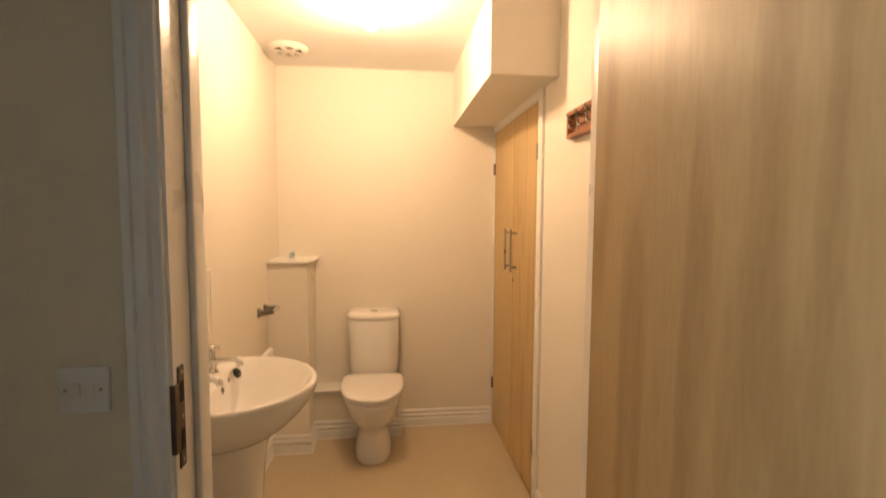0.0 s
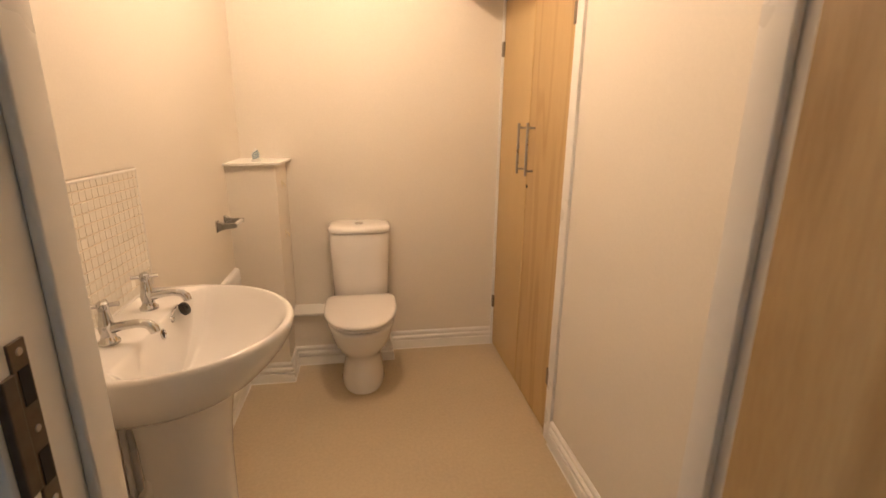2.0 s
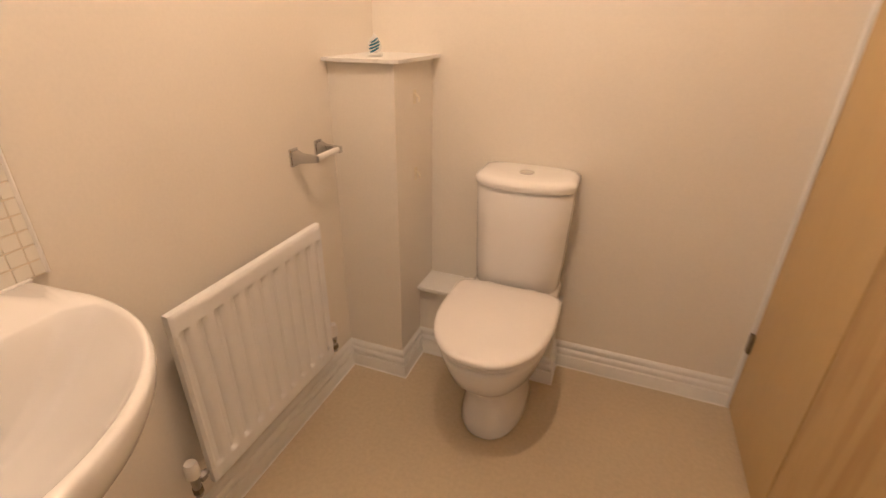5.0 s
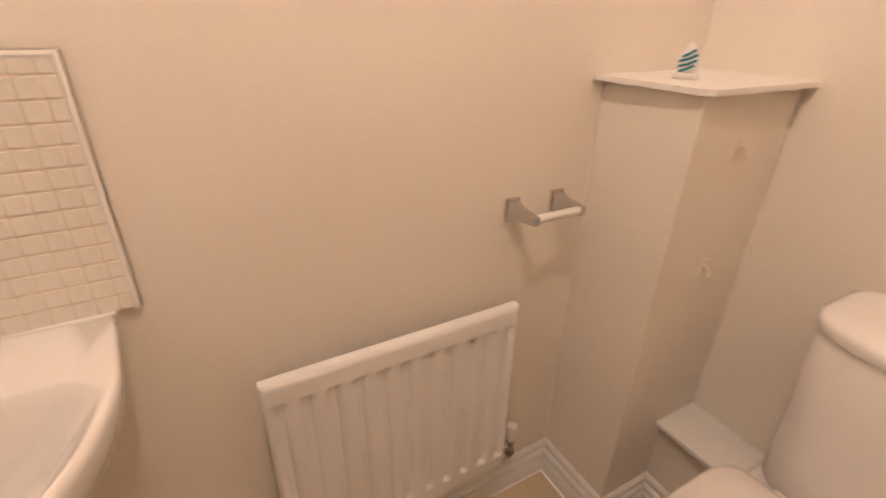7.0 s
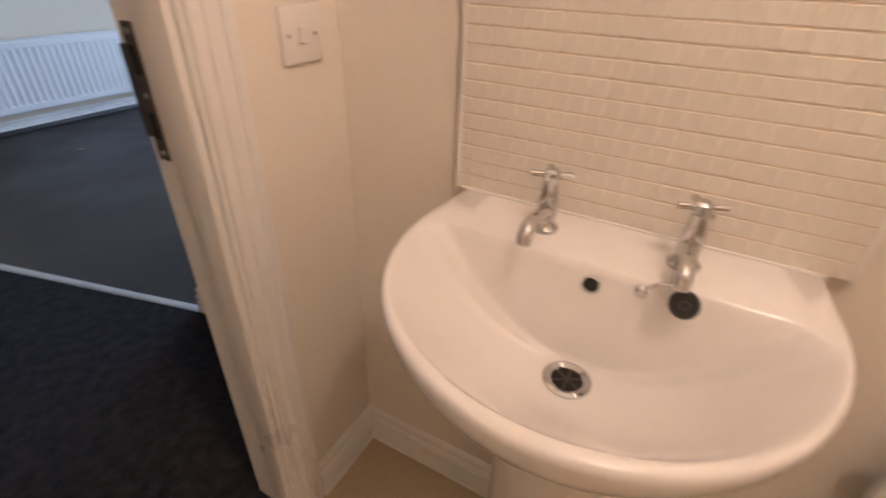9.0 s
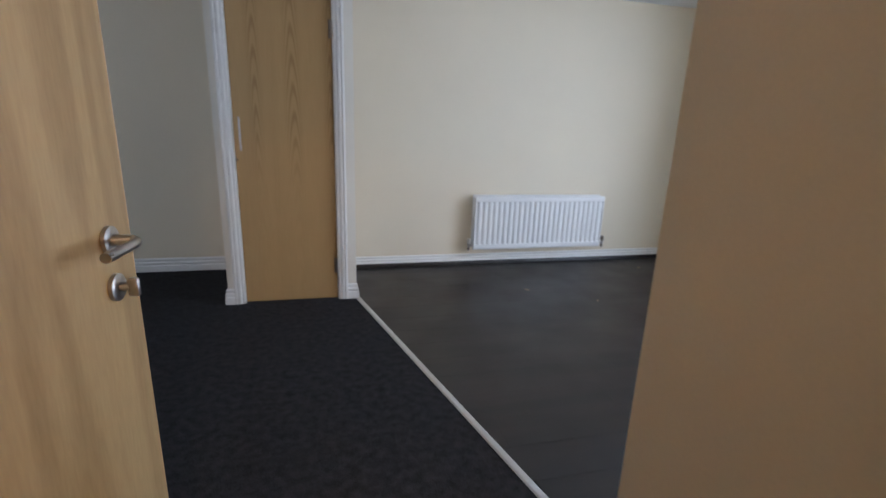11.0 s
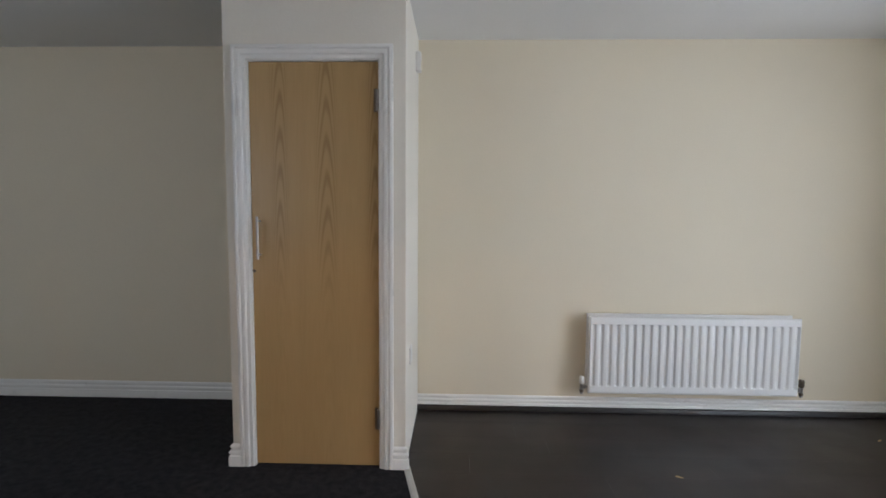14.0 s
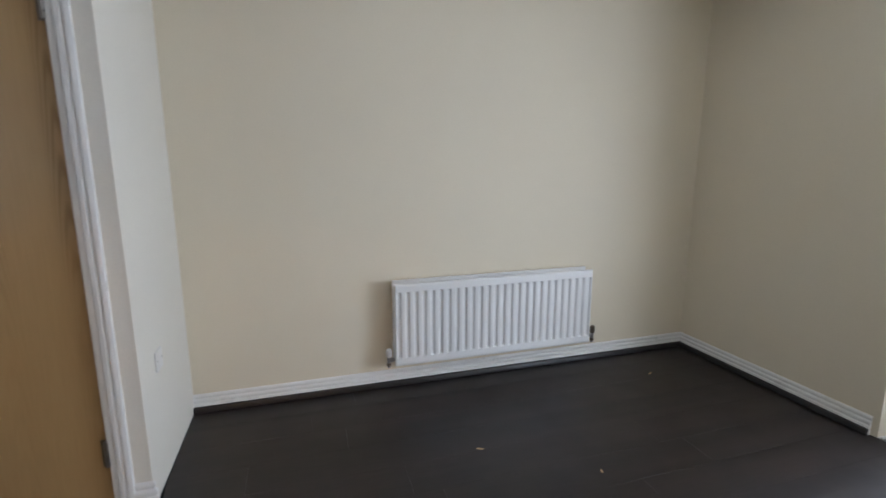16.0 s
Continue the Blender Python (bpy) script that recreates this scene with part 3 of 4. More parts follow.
for nm, y0, y1, m_, hyy, hand in (("cupboard_door", C0, CM - 0.0028, BIRCH_C, C0, 1.462), ("cupboard_door", CM + 0.0028, C1, BIRCH_B, C1, 1.585)):
    dd = part(nm, face(ASKEW, box(W - 0.004, W + 0.018, y0, y1, 0.012, CT, 0.0012)), m_, cup, "birch ply cupboard door")
    px, py, _ = ASKEW @ Vector((W - 0.004, hand, 0))
    pull(px, py, 1.11, 1.345, ASKEW.to_3x3() @ Vector((-1, 0, 0)), dd)
    for z in (0.29, 1.722):
        k = part("hinge", face(ASKEW, box(W - 0.016, W - 0.003, hyy - 0.013, hyy + 0.013, z - 0.038, z + 0.038, 0.004)), HINGE, dd, "dull metal cupboard hinge")
part("lock", face(ASKEW, lathe([(0.009, 0), (0.009, 0.003), (0.006, 0.004)], pose(W - 0.004, CM - 0.014, 1.055, 0, -90), 14)), BRASS_DARK, cup, "small dark cupboard lock")

# ---------------------------------------------------------------- toilet room: sanitary ware
TX = 0.602


def dee(cx, yf, yb, hw, z, n=48, square=3.2, mid=0.52):
    """D-shaped loop: rounded front at yf, squarer back at yb."""
    out = []
    ym = yf + (yb - yf) * mid
    for i in range(n):
        a = 2 * math.pi * i / n
        c, s_ = math.cos(a), math.sin(a)
        if s_ < 0:
            x, y = hw * math.copysign(abs(c) ** 0.86, c), ym + (ym - yf) * math.copysign(abs(s_) ** 0.96, s_)
        else:
            p = 2 / square
            x, y = hw * math.copysign(abs(c) ** p, c), ym + (yb - ym) * abs(s_) ** p
        out.append((cx + x, y, z))
    return out


wc = thing("toilet", "white ceramic close-coupled toilet with its lid closed", "toilet")
pan = [(0.0, 1.532, 1.86, 0.108), (0.014, 1.526, 1.872, 0.114), (0.05, 1.536, 1.872, 0.108), (0.11, 1.552, 1.872, 0.098), (0.15, 1.556, 1.872, 0.094), (0.19, 1.535, 1.872, 0.099), (0.235, 1.478, 1.872, 0.122),
       (0.285, 1.432, 1.872, 0.149), (0.335, 1.406, 1.872, 0.160), (0.372, 1.393, 1.872, 0.170), (0.390, 1.389, 1.872, 0.172), (0.396, 1.394, 1.868, 0.168)]
part("pan", rings([dee(TX, f, bk, w_, z, mid=0.58) for z, f, bk, w_ in pan]), CERAMIC, wc, smooth=60)
part("pan_shelf", box(TX - 0.155, TX + 0.155, 1.74, 1.99, 0.335, 0.404, 0.02, 4), CERAMIC, wc, smooth=60)
seat = [(0.405, 1.392, 1.80, 0.168), (0.409, 1.384, 1.803, 0.174), (0.416, 1.384, 1.803, 0.174), (0.419, 1.389, 1.80, 0.170), (0.4195, 1.402, 1.795, 0.158), (0.427, 1.402, 1.795, 0.158)]
part("seat", rings([dee(TX, f, bk, w_, z, square=7, mid=0.62) for z, f, bk, w_ in seat]), SEAT_WHITE, wc, "white plastic toilet seat", 50)
lid = [(0.4265, 1.396, 1.798, 0.164), (0.4245, 1.384, 1.802, 0.175), (0.427, 1.376, 1.806, 0.181), (0.434, 1.375, 1.806, 0.182), (0.441, 1.381, 1.803, 0.178), (0.4445, 1.392, 1.795, 0.168), (0.447, 1.45, 1.76, 0.12), (0.4478, 1.55, 1.70, 0.05)]
part("lid", rings([dee(TX, f, bk, w_, z, square=7, mid=0.62) for z, f, bk, w_ in lid]), SEAT_WHITE, wc, "glossy white closed toilet lid", 50)
for x in (-0.075, 0.075):
    part("seat_hinge", box(TX + x - 0.018, TX + x + 0.018, 1.795, 1.825, 0.404, 0.434, 0.006, 3), SEAT_WHITE, wc, smooth=50)


def tank(hw, yf, z, n=44, yb=1.985):
    """Cistern loop: flat back, square sides and a bowed front."""
    out, ys = [], yf + 0.088
    r = 0.014
    for i in range(n):
        a = math.pi * (i / (n - 9))
        if i < n - 8:
            c = math.cos(a)
            out.append((TX + hw * math.copysign(abs(c) ** 0.74, c), ys - (ys - yf) * max(0.0, math.sin(a)) ** 0.95, z))
    out += [(TX - hw, (ys + yb) / 2, z), (TX - hw, yb - r, z), (TX - hw + r, yb, z), (TX - hw / 2, yb, z), (TX + hw / 2, yb, z), (TX + hw - r, yb, z), (TX + hw, yb - r, z), (TX + hw, (ys + yb) / 2, z)]
    return out


cist = [(0.405, 0.144, 1.826), (0.412, 0.149, 1.822), (0.5, 0.153, 1.822), (0.62, 0.157, 1.822), (0.766, 0.162, 1.824), (0.770, 0.159, 1.827)]
part("cistern", rings([tank(w_, f, z) for z, w_, f in cist]), CERAMIC, wc, "white ceramic cistern", 50)
top = [(0.770, 0.161, 1.824), (0.7725, 0.165, 1.817), (0.786, 0.1665, 1.814), (0.796, 0.1645, 1.818), (0.803, 0.157, 1.828), (0.807, 0.145, 1.845), (0.8095, 0.10, 1.88)]
part("cistern_lid", rings([tank(w_, f, z, yb=2.014) for z, w_, f in top]), CERAMIC, wc, "", 50)
part("flush_button", lathe([(0.024, 0.8085), (0.024, 0.812), (0.021, 0.814), (0.0195, 0.8125), (0.001, 0.8135)], pose(TX, 1.915, 0), 26), CHROME, wc, "chrome dual flush button", 30)

# wash basin
BY = 0.543
basin = thing("wash_basin", "white ceramic pedestal wash basin with two chrome taps", "wash basin")


def bowl(depth, hw, z, back=0.013, n=41, blend=0.3, taper=0.012):
    """Basin loop: straight back along the wall, square back corners, bowed front."""
    xs = back + (depth - back) * blend
    out = []
    for i in range(n):
        a = math.pi * i / (n - 1)
        c, s_ = math.cos(a), math.sin(a)
        out.append((xs + (depth - xs) * s_ ** 0.95, BY + hw * math.copysign(abs(c) ** 1.02, c), z))
    for f in (0.75, 0.5, 0.25, 0.06):
        out.append((back + (xs - back) * f, BY - hw + taper * (1 - f), z))
    for f in (0.02, 0.1, 0.25, 0.5, 0.75, 0.9, 0.98):
        out.append((back, BY + (hw - taper) * (2 * f - 1), z))
    for f in (0.06, 0.25, 0.5, 0.75):
        out.append((back + (xs - back) * f, BY + hw - taper * (1 - f), z))
    return out


outer_ = [(0.668, 0.26, 0.10), (0.68, 0.302, 0.14), (0.695, 0.335, 0.172), (0.725, 0.375, 0.207), (0.765, 0.415, 0.239), (0.80, 0.443, 0.260), (0.83, 0.459, 0.270), (0.852, 0.464, 0.273), (0.861, 0.463, 0.272), (0.865, 0.459, 0.268)]
loops = [bowl(dp * 0.986, hw * 1.03, z) for z, dp, hw in outer_]
inner_ = [(0.8648, 0.448, 0.260, 0.141), (0.861, 0.443, 0.255, 0.1445), (0.848, 0.434, 0.244, 0.149), (0.81, 0.405, 0.212, 0.154), (0.77, 0.367, 0.178, 0.157), (0.735, 0.322, 0.135, 0.159), (0.712, 0.285, 0.092, 0.160), (0.7005, 0.256, 0.056, 0.160), (0.6985, 0.244, 0.042, 0.162)]
loops += [bowl(dp * 0.986, hw * 1.03, z, bk, blend=0.1, taper=0.03) for z, dp, hw, bk in inner_]
part("bowl", rings(loops), CERAMIC, basin, "white ceramic bowl", 75)
ped = [(0.0, 0.295, 0.118), (0.02, 0.29, 0.112), (0.1, 0.278, 0.102), (0.3, 0.27, 0.095), (0.48, 0.273, 0.097), (0.57, 0.28, 0.102), (0.63, 0.288, 0.11), (0.66, 0.296, 0.118), (0.684, 0.304, 0.126)]
part("pedestal", rings([bowl(dp, hw, z, 0.09, blend=0.5) for z, dp, hw in ped]), CERAMIC, basin, "white ceramic pedestal", 75)
part("waste_ring", lathe([(0.035, 0.698), (0.035, 0.7025), (0.030, 0.7045), (0.023, 0.7015), (0.021, 0.697)], pose(0.203, BY, 0), 28, cap=False), CHROME, basin, "chrome waste outlet", 30)
# flat black discs give the waste and overflow their inner shade
hole = part("waste", lathe([(0.0225, 0.6975), (0.0225, 0.6998)], pose(0.203, BY, 0), 24), DARK, basin, "near-black disc for the shaded waste hole")
for a in range(0, 180, 60):
    part("grid_bar", face(pose(0.203, BY, 0.7015, 0, 0, a), box(-0.0215, 0.0215, -0.0013, 0.0013, -0.001, 0.0005)), BRASS_DARK, hole)
part("overflow", lathe([(0.0135, 0), (0.0135, 0.003), (0.0105, 0.004), (0.0085, 0.001)], pose(0.150, BY - 0.004, 0.836, 0, 78), 22, cap=False), CHROME, basin, "chrome overflow ring", 30)
part("overflow_hole", lathe([(0.0088, 0.0), (0.0088, 0.0015)], pose(0.150, BY - 0.004, 0.836, 0, 78), 16), DARK, basin)


def tap(y):
    root = part("tap", lathe([(0.022, 0.865), (0.022, 0.870), (0.016, 0.876), (0.0145, 0.885), (0.0165, 0.90), (0.0125, 0.925), (0.0105, 0.938), (0.0105, 0.944), (0.006, 0.947)], pose(0.082, y, 0), 22), CHROME, basin, "chrome pillar tap", 40)
    spout = tube([(0.088, y, 0.898), (0.115, y, 0.905), (0.145, y, 0.908), (0.166, y, 0.905), (0.176, y, 0.894), (0.178, y, 0.885)], [0.012, 0.0105, 0.0095, 0.0105, 0.0115, 0.0105], 14)
    part("spout", spout, CHROME, root, "", 50)
    head = part("cross_handle", lathe([(0.010, 0.944), (0.012, 0.948), (0.012, 0.958), (0.008, 0.962)], pose(0.082, y, 0), 16), CHROME, root, "", 40)
    for a in (20, 110, 200, 290):
        q = pose(0.082, y, 0.953, 0, 0, a)
        part("arm", tube([q @ Vector((0.008, 0, 0)), q @ Vector((0.03, 0, 0))], [0.0045, 0.0055], 10), CHROME, head, "", 40)


tap(0.444)
tap(0.642)
chain = part("plug_chain", tube([(0.146, 0.607, 0.852), (0.15, 0.622, 0.868), (0.152, 0.64, 0.872), (0.152, 0.652, 0.862)], 0.0022, 8), CHROME, basin, "chrome ball chain")
part("chain_stay", lathe([(0.009, -0.004), (0.009, 0.006), (0.005, 0.009)], pose(0.146, 0.603, 0.846, 0, 60), 14), CHROME, basin, "", 40)
part("plug", lathe([(0.016, -0.006), (0.0182, -0.004), (0.0182, 0.004), (0.015, 0.008), (0.006, 0.0085), (0.005, 0.013)], pose(0.162, 0.654, 0.855, 0, 62), 26), RUBBER, basin, "black rubber basin plug", 40)
part("waste_pipe", tube([(0.13, BY - 0.06, 0.70), (0.1, BY - 0.07, 0.45), (0.06, BY - 0.1, 0.40), (0.045, BY - 0.1, 0.13)], 0.019, 12), PLASTIC, basin, "white plastic waste pipe", 50)
for q in (0.05, 0.08):
    part("supply_pipe", tube([(0.05, BY - q + 0.02, 0.70), (0.05, BY - q + 0.02, 0.02)], 0.0075, 10), GLOSS, basin, "", 50)

# mosaic splashback
T0, T1, TB, TT = 0.252, 0.846, 0.866, 1.211
part("sealant", box(0.0113, 0.0175, T0 + 0.014, T1 - 0.032, 0.861, 0.8688, 0.002), PLASTIC, basin, "white sealant bead along the tiles")
splash = thing("splashback", "ivory mosaic tile splashback with a white edge trim", "tiles")
part("grout_bed", box(0.0, 0.0111, T0, T1, TB, TT), GROUT, splash, "sand-coloured grout")
RIM = [(0, 0), (0.010, 0), (0.010, 0.009), (0.0085, 0.0125), (0.005, 0.0142), (0.0015, 0.0125), (0, 0.009)]
part("edge_trim", sweep([(0, T0, TB), (0, T0, TT), (0, T1, TT), (0, T1, TB)], (1, 0, 0), [(a - 0.010, h) for a, h in RIM]), PLASTIC, splash, "white quadrant edge trim", 40)

# radiator under the roll holder
radiator("radiator", "small white single-panel radiator on the basin wall", 0.527, 0.492, 11, 0.082, False, Matrix.Translation((0.082, 0.97, 0.215)) @ Matrix.Rotation(radians(90), 4, "Z"))

# roll holder
holder = thing("toilet_roll_holder", "empty chrome toilet roll holder with a white roller", "roll holder")
for y, s_ in ((1.512, 1), (1.632, -1)):
    pl = part("bracket", box(0, 0.008, y - 0.017, y + 0.017, 0.868, 0.920, 0.003), CHROME, holder, "", 40)
    rim = [[(0.007, y - 0.014, 0.873), (0.007, y + 0.014, 0.873), (0.007, y + 0.014, 0.915), (0.007, y - 0.014, 0.915)],
           [(0.03, y - 0.010, 0.881), (0.03, y + 0.010, 0.881), (0.03, y + 0.010, 0.907), (0.03, y - 0.010, 0.907)],
           [(0.085, y - 0.006, 0.888), (0.085, y + 0.006, 0.888), (0.085, y + 0.006, 0.906), (0.085, y - 0.006, 0.906)]]
    part("post", rings(rim), CHROME, pl, "", 40)
part("roller", tube([(0.076, 1.516, 0.897), (0.076, 1.628, 0.897)], 0.009, 14), PLASTIC, holder, "white plastic roller", 40)

# shelf on the boxing and the air freshener on it
sh = [(0, 1.694), (0.221, 1.704), (0.233, 1.709), (0.242, 1.718), (0.246, 1.732), (0.254, Y), (0, Y)]
shelf = tagged(part("shelf", rings([[(x, y, 1.1395) for x, y in sh], [(x, y, 1.150) for x, y in sh]]), GLOSS), "white painted shelf capping the pipe boxing", "shelf")
air = thing("air_freshener", "small white and blue gel air freshener on the shelf", "air freshener")
am = pose(0.125, 1.80, 1.150, 0, 0, 20) @ Matrix.Diagonal((0.85, 0.85, 0.88, 1))
part("base", face(am, box(-0.026, 0.026, -0.012, 0.012, 0, 0.012, 0.003)), PLASTIC, air, "", 40)
drop = [(0.0, 0.0), (0.016, 0.003), (0.024, 0.014), (0.025, 0.024), (0.019, 0.038), (0.009, 0.052), (0.001, 0.062)]
part("body", face(am @ Matrix.Diagonal((1, 0.45, 1, 1)), lathe([(r + 0.0005, h + 0.011) for r, h in drop], pose(0, 0, 0), 22)), PLASTIC, air, "white teardrop case", 50)
for k, (w_, z) in enumerate(((0.015, 0.020), (0.0185, 0.030), (0.018, 0.040), (0.012, 0.050))):
    part("gel_window", face(am, tube([(-w_, -0.0085, z - 0.005), (0, -0.0125, z), (w_, -0.0085, z + 0.009)], 0.0026, 8)), BLUE, air, "blue gel slot", 50)

# stick-on hooks below the shelf
for z in (1.03, 0.775):
    hk = thing("adhesive_hook", "small cream stick-on hook on the boxing", "hook", "stick-on hooks")
    part("pad", box(0.225, 0.228, 1.855, 1.875, z - 0.022, z + 0.022, 0.001), CREAM_PLASTIC, hk)
    part("hook", tube([(0.228, 1.865, z + 0.008), (0.237, 1.865, z + 0.004), (0.243, 1.865, z - 0.006), (0.241, 1.865, z - 0.014)], 0.003, 8), CREAM_PLASTIC, hk)

# ceiling fan grille
vent = thing("extractor_vent", "round white ceiling extractor grille with dark slots", "vent")
vx, vy = 0.15, 1.69
part("ring", lathe([(0.104, CEIL), (0.104, CEIL - 0.006), (0.099, CEIL - 0.014), (0.086, CEIL - 0.024), (0.08, CEIL - 0.026), (0.077, CEIL - 0.024), (0.076, CEIL - 0.012)], pose(vx, vy, 0), 36, cap=False), PLASTIC, vent, "", 40)
# black disc behind the vanes, its colour the shade of the duct
part("backing", lathe([(0.078, CEIL - 0.001), (0.077, CEIL - 0.017)], pose(vx, vy, 0), 28), DARK, vent, "near-black disc for the shaded fan opening")
for k in range(6):
    q = pose(vx, vy, CEIL - 0.0235, 0, 0, k * 60 + 14)
    part("vane", face(q, box(0.016, 0.079, -0.011, 0.011, -0.005, 0.002, 0.001)), PLASTIC, vent)
part("hub", lathe([(0.026, CEIL - 0.017), (0.026, CEIL - 0.027), (0.02, CEIL - 0.031)], pose(vx, vy, 0), 20), PLASTIC, vent, "", 40)

# ceiling lamp
lx, ly = 0.631, 1.02
lamp = thing("ceiling_lamp", "bare warm bulb in a white batten holder on the ceiling", "lamp")
part("rose", lathe([(0.04, CEIL), (0.04, CEIL - 0.012), (0.034, CEIL - 0.02), (0.02, CEIL - 0.024), (0.019, CEIL - 0.055), (0.016, CEIL - 0.058)], pose(lx, ly, 0), 24), PLASTIC, lamp, "", 40)
part("bulb", lathe([(0.012, CEIL - 0.058), (0.018, CEIL - 0.07), (0.028, CEIL - 0.088), (0.032, CEIL - 0.105), (0.028, CEIL - 0.124), (0.015, CEIL - 0.136), (0.002, CEIL - 0.139)], pose(lx, ly, 0), 20), BULB, lamp, "lit warm white bulb", 60)

# hook rack
rack = thing("hook_rack", "reddish wooden rack with chrome hooks on the wall", "hook rack")
R0, R1, RB, RT = 0.355, 0.705, 1.714, 1.814
part("back_board", face(ASKEW, box(W - 0.006, W, R0, R1, RB, RT)), RACK_WOOD, rack)
for a in (box(W - 0.03, W, R0, R1, RB, RB + 0.016, 0.002), box(W - 0.03, W, R0, R1, RT - 0.016, RT, 0.002), box(W - 0.03, W, R0, R0 + 0.016, RB + 0.016, RT - 0.016, 0.002), box(W - 0.03, W, R1 - 0.016, R1, RB + 0.016, RT - 0.016, 0.002)):
    part("rail", face(ASKEW, a), RACK_WOOD, rack)
for k in range(4):
    y = R1 - 0.052 - k * 0.078
    hk = part("hook", face(ASKEW, tube([(W - 0.006, y, RT - 0.039), (W - 0.03, y, RT - 0.037), (W - 0.045, y, RT - 0.027), (W - 0.05, y, RT - 0.014)], 0.005, 10)), CHROME, rack, "chrome coat hook", 50)
    part("lower_hook", face(ASKEW, tube([(W - 0.006, y, RT - 0.054), (W - 0.022, y, RT - 0.067), (W - 0.036, y, RT - 0.067), (W - 0.042, y, RT - 0.054)], 0.0045, 10)), CHROME, hk, "", 50)
    part("base", face(ASKEW, box(W - 0.012, W - 0.006, y - 0.009, y + 0.009, RT - 0.074, RT - 0.024, 0.002)), CHROME, hk, "", 40)

switch("light_switch", "cream plastic light switch with two screws, inside the toilet room", pose(0.101, 0, 1.104, 0, 0, 180), 1)
switch("light_switch", "cream plastic double light switch beside the doorway", pose(0.151, -DT, 1.10), 2)

# ---------------------------------------------------------------- living room
b = sweep([(CD1 + 0.007, CF, 0), (CD1 + 0.007, CF, CDH + 0.007), (CD0 - 0.007, CF, CDH + 0.007), (CD0 - 0.007, CF, 0)][::-1], (0, 1, 0), ARCH)
setting("trim_architrave_closet", b, GLOSS, "white moulded architrave round the closet door", 35)
b = box(CD0 - 0.03, CD0 - 0.002, CF - 0.1, CF + 0.002, 0, CDH + 0.03)
box(CD1 + 0.002, CD1 + 0.03, CF - 0.1, CF + 0.002, 0, CDH + 0.03, bm=b)
box(CD0 - 0.002, CD1 + 0.002, CF - 0.1, CF + 0.002, CDH + 0.002, CDH + 0.03, bm=b)
setting("door_lining_closet", b, GLOSS, "white gloss lining of the closet doorway")
cd = thing("door", "tall narrow oak veneer closet door, shut", "door")
part("leaf", box(CD0, CD1, CF - 0.05, CF - 0.012, 0.006, CDH, 0.001), OAK, cd)
pull(CD1 - 0.04, CF - 0.012, 1.045, 1.252, (0, 1, 0), cd)
for z in (0.25, 1.805):
    hinge(z, pose(CD0 + 0.002, CF - 0.001, 0), cd, STEEL)
    part("hinge_flap", box(CD0 + 0.004, CD0 + 0.022, CF - 0.0125, CF - 0.0095, z - 0.055, z + 0.055), HINGE, cd)
part("lock", lathe([(0.008, 0), (0.008, 0.004), (0.005, 0.005)], pose(CD1 - 0.008, CF - 0.012, 0.985, -90), 12), BRASS_DARK, cd, "small dark latch")

radiator("radiator", "long white double-panel radiator below the living room wall", 1.283, 0.484, 26, 0.115, True, Matrix.Translation((-0.592, -3.85, 0.16)) @ Matrix.Rotation(radians(180), 4, "Z"))

alarm = thing("alarm_sensor", "small white motion sensor high on the closet side", "sensor")
part("case", box(CR - 0.032, CR, -3.80, -3.745, 2.095, 2.205, 0.006, 3), PLASTIC, alarm, "", 40)
part("lens", box(CR - 0.036, CR - 0.03, -3.792, -3.753, 2.105, 2.15, 0.004, 3), CREAM_PLASTIC, alarm, "", 40)
sock = thing("blank_plate", "white plastic wall plate low on the closet side", "wall plate")
part("plate", box(CR - 0.008, CR, -3.50, -3.414, 0.47, 0.556, 0.003), PLASTIC, sock, "", 40)
for y in (-3.487, -3.427):
    part("screw", lathe([(0.0035, 0), (0.003, 0.001)], pose(CR - 0.008, y, 0.513, 0, -90), 10), STEEL, sock)

# scraps left on the laminate
for x, y, a, n_ in ((-2.18, -3.626, 30, 0.022), (-0.857, -3.203, -25, 0.018), (-1.3, -2.9, 70, 0.012)):
    b = rings([[(-n_, -0.003, 0.001), (n_ * 0.6, -0.005, 0.001), (n_, 0.003, 0.001), (-n_ * 0.5, 0.005, 0.001)], [(-n_, -0.002, 0.003), (n_ * 0.6, -0.004, 0.005), (n_, 0.002, 0.004), (-n_ * 0.5, 0.004, 0.003)]])
    tagged(part("wood_splinter", face(pose(x, y, 0, 0, 0, a), b), LIPPING), "pale splinter lying on the dark laminate", "splinter", "splinters")

# glazed garden doors
gd = thing("garden_doors", "white glazed double garden doors to a bright patio", "door")
gx = EAST - 0.10
for a in (box(gx - 0.035, gx + 0.035, PD0, PD0 + 0.055, 0, PDH, 0.004), box(gx - 0.035, gx + 0.035, PD1 - 0.055, PD1, 0, PDH, 0.004), box(gx - 0.035, gx + 0.035, PD0 + 0.055, PD1 - 0.055, PDH - 0.055, PDH, 0.004), box(gx - 0.035, gx + 0.035, PD0 + 0.055, PD1 - 0.055, 0, 0.04, 0.004)):
    part("outer_frame", a, UPVC, gd)
mid = (PD0 + PD1) / 2
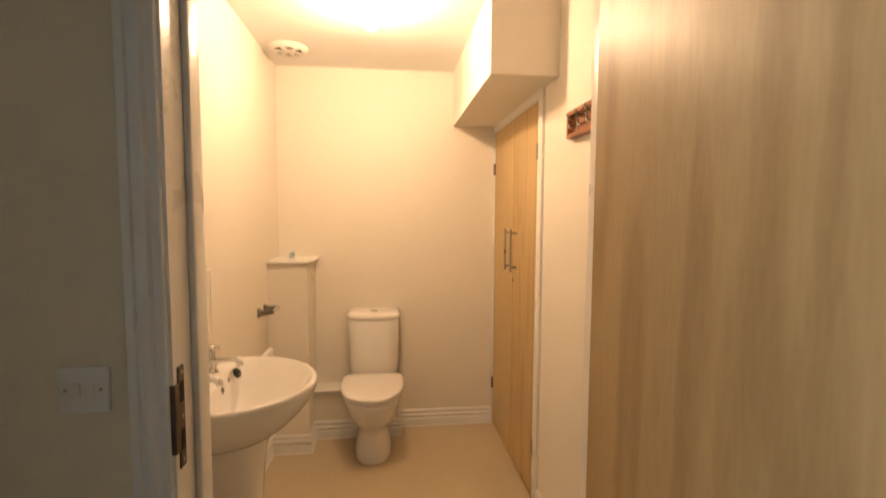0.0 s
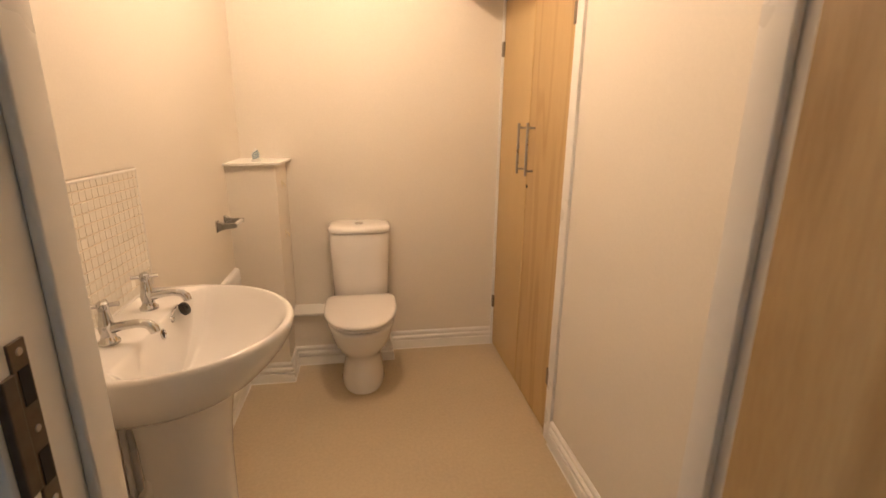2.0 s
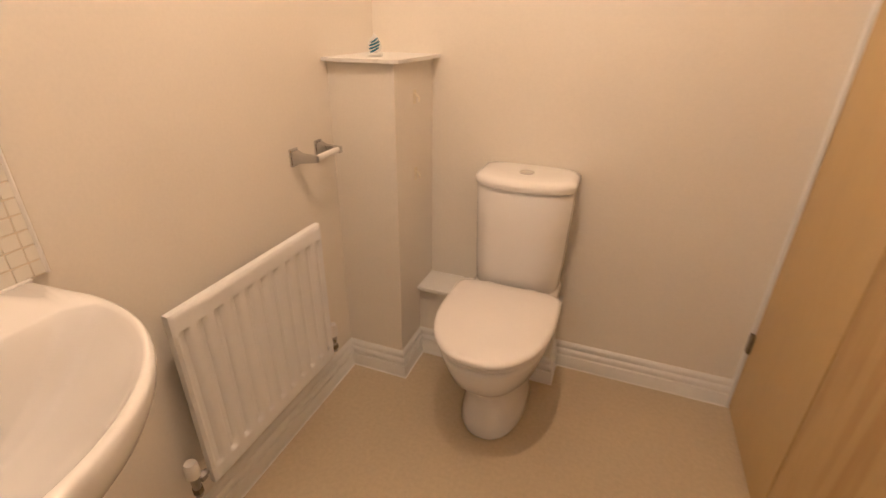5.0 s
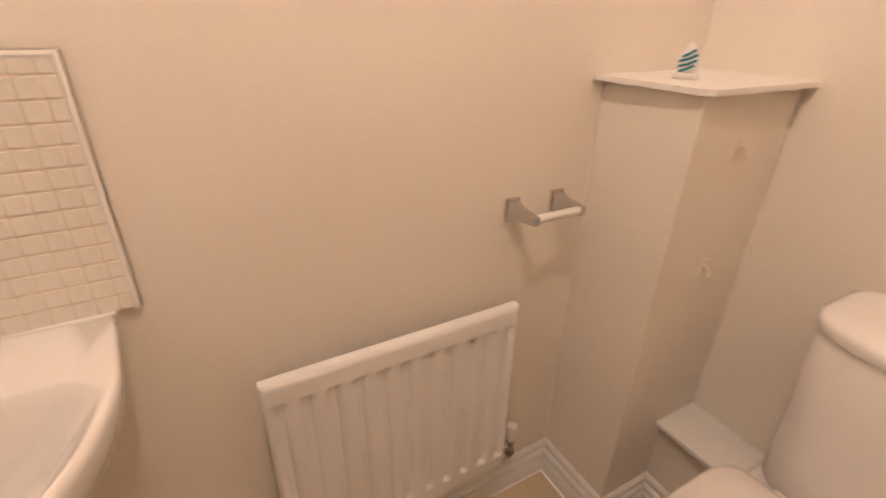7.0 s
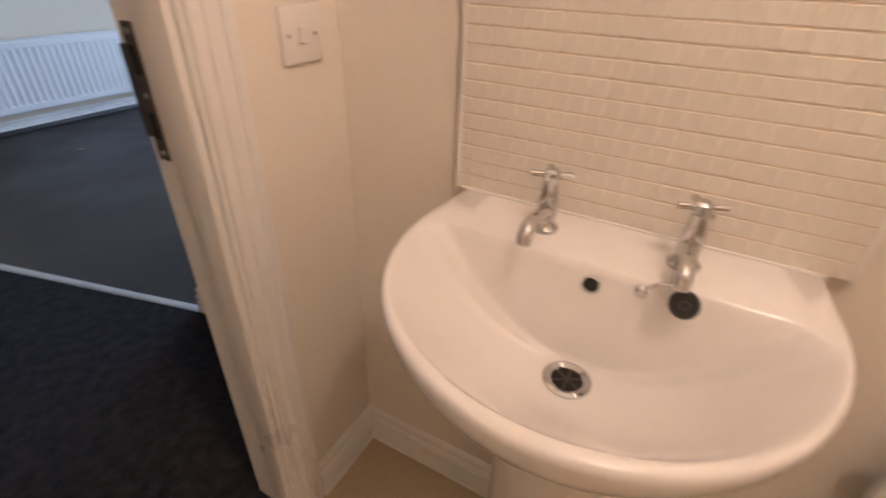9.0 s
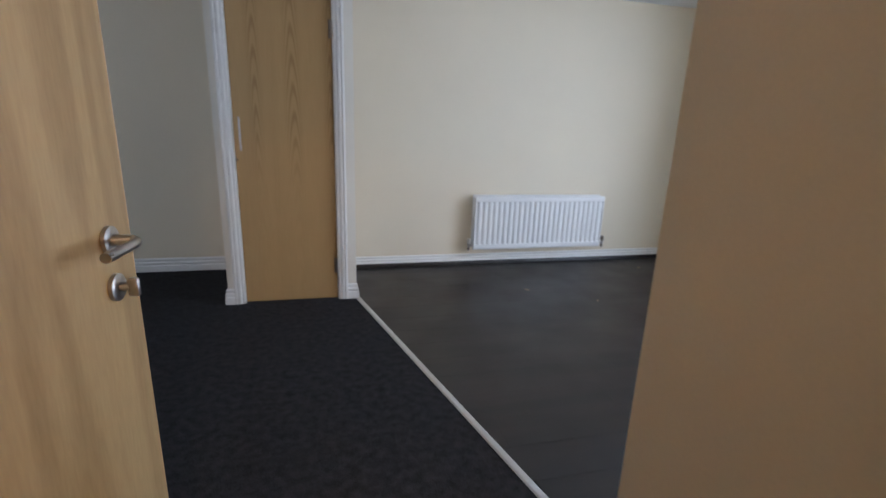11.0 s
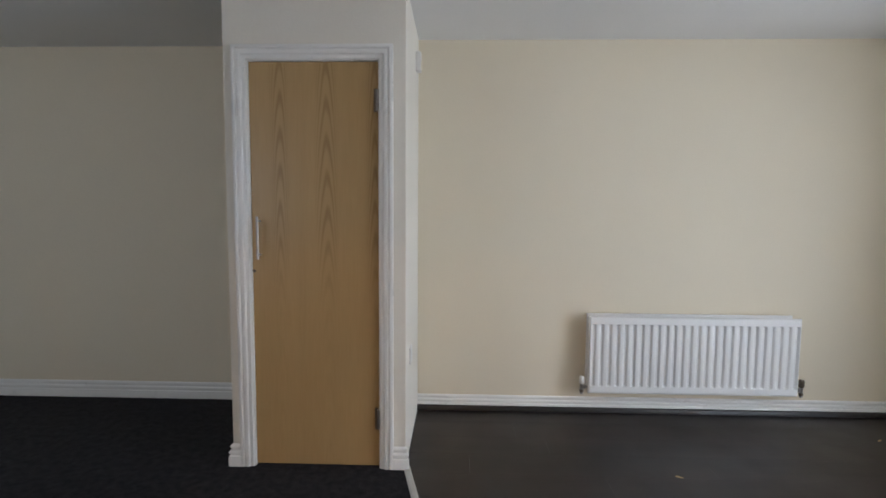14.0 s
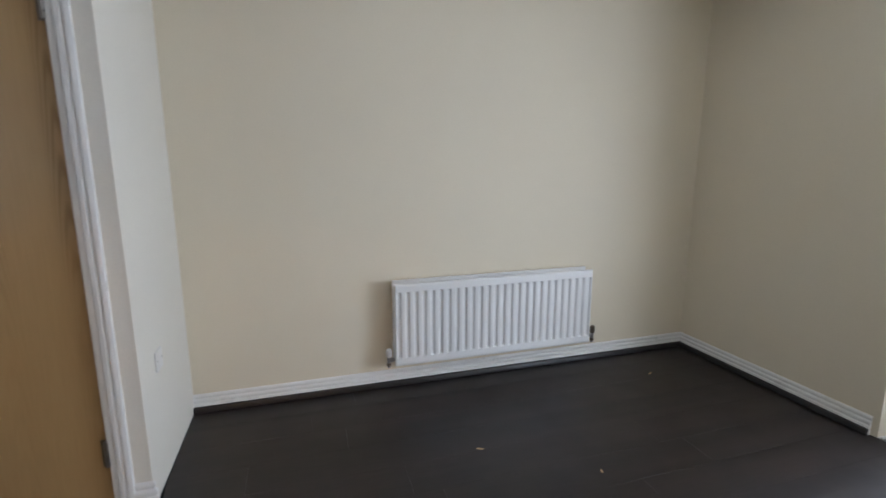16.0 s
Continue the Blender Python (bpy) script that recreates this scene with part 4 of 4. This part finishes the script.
for y0, y1 in ((PD0 + 0.058, mid - 0.002), (mid + 0.002, PD1 - 0.058)):
    lf = part("glazed_leaf", box(gx - 0.028, gx + 0.028, y0, y0 + 0.075, 0.042, PDH - 0.058, 0.004), UPVC, gd)
    part("stile", box(gx - 0.028, gx + 0.028, y1 - 0.075, y1, 0.042, PDH - 0.058, 0.004), UPVC, lf)
    part("rail", box(gx - 0.028, gx + 0.028, y0 + 0.075, y1 - 0.075, PDH - 0.133, PDH - 0.058, 0.004), UPVC, lf)
    part("rail", box(gx - 0.028, gx + 0.028, y0 + 0.075, y1 - 0.075, 0.042, 0.13, 0.004), UPVC, lf)
    pn = part("pane", box(gx - 0.012, gx + 0.012, y0 + 0.07, y1 - 0.07, 0.125, PDH - 0.128), PANE, lf)
    pn.visible_shadow = False
setting("door_sill", box(EAST - 0.25, EAST, PD0, PD1, -0.05, 0.0), UPVC, "white sill of the garden doors")

# out-of-view window, added as a setting for the hall fill light
window = tagged(new("window_added"), "unseen white framed window, added to admit fill light", "", "", "structure")
for a in (box(HW0, HW0 + 0.06, -0.09, -0.03, HWB, HWT, 0.004), box(HW1 - 0.06, HW1, -0.09, -0.03, HWB, HWT, 0.004), box(HW0 + 0.06, HW1 - 0.06, -0.09, -0.03, HWB, HWB + 0.06, 0.004), box(HW0 + 0.06, HW1 - 0.06, -0.09, -0.03, HWT - 0.06, HWT, 0.004)):
    part("window_frame", a, UPVC, window)
pn = part("pane", box(HW0 + 0.055, HW1 - 0.055, -0.072, -0.048, HWB + 0.055, HWT - 0.055), PANE, window)
pn.visible_shadow = False
part("window_sill", box(HW0 - 0.03, HW1 + 0.03, -DT - 0.06, -0.09, HWB - 0.03, HWB - 0.001, 0.004), GLOSS, window)

# outside
b = bmesh.new()
bmesh.ops.create_grid(b, x_segments=8, y_segments=8, size=400)
setting("ground", face(pose(0, 0, -0.22), b), PAVING, "pale concrete paving")

# ---------------------------------------------------------------- pieces
rng = random.Random(5)
nr, nc = 13, 23
ph, pw = (TT - TB) / nr, (T1 - T0) / nc
tile_mesh = mesh_of(box(0, 0.009, -pw / 2 + 0.0006, pw / 2 - 0.0006, -ph / 2 + 0.0012, ph / 2 - 0.0012, 0.001, 1), "tile", TILE, 40)
for r in range(nr):
    for c in range(nc):
        o = new("tile", tile_mesh)
        o.parent = splash
        o.matrix_basis = pose(0.003 + rng.uniform(0, 0.0003), T0 + (c + 0.5) * pw, TB + (r + 0.5) * ph, 0, rng.uniform(-0.15, 0.15), rng.uniform(-0.12, 0.12))

lam = tagged(new("floor_laminate"), "dark brown laminate floor boards", "", "", "structure")
bw, row, y = 0.192, 0, BACK + 0.002
while y < LY:
    y1 = min(y + bw, LY + 0.002)
    xs, x = [], EAST - 0.02
    x += -rng.uniform(0, 1.2)
    while x < 0.6:
        a0, a1 = max(x, EAST - 0.02), x + 1.21
        x = a1
        def edge(yy):
            return SA.x + (SB.x - SA.x) * (min(max(yy, SA.y), SB.y) - SA.y) / (SB.y - SA.y) - 0.004
        e0, e1 = min(a1, edge(y)), min(a1, edge(y1))
        if a1 < a0 + 0.02 or min(e0, e1) < a0 + 0.01:
            continue
        g = 0.0002
        lo = [(a0 + g, y + g), (e0 - g, y + g), (e1 - g, y1 - g), (a0 + g, y1 - g)]
        mx = Vector((sum(p[0] for p in lo) / 4, sum(p[1] for p in lo) / 4))
        hi = [((p[0] - mx.x) * 0.9996 + mx.x, (p[1] - mx.y) * 0.997 + mx.y) for p in lo]
        part("board", rings([[(*p, -0.05) for p in lo], [(*p, -0.0006) for p in lo], [(*p, 0.0) for p in hi]]), LAMINATE, lam)
    y, row = y1, row + 1
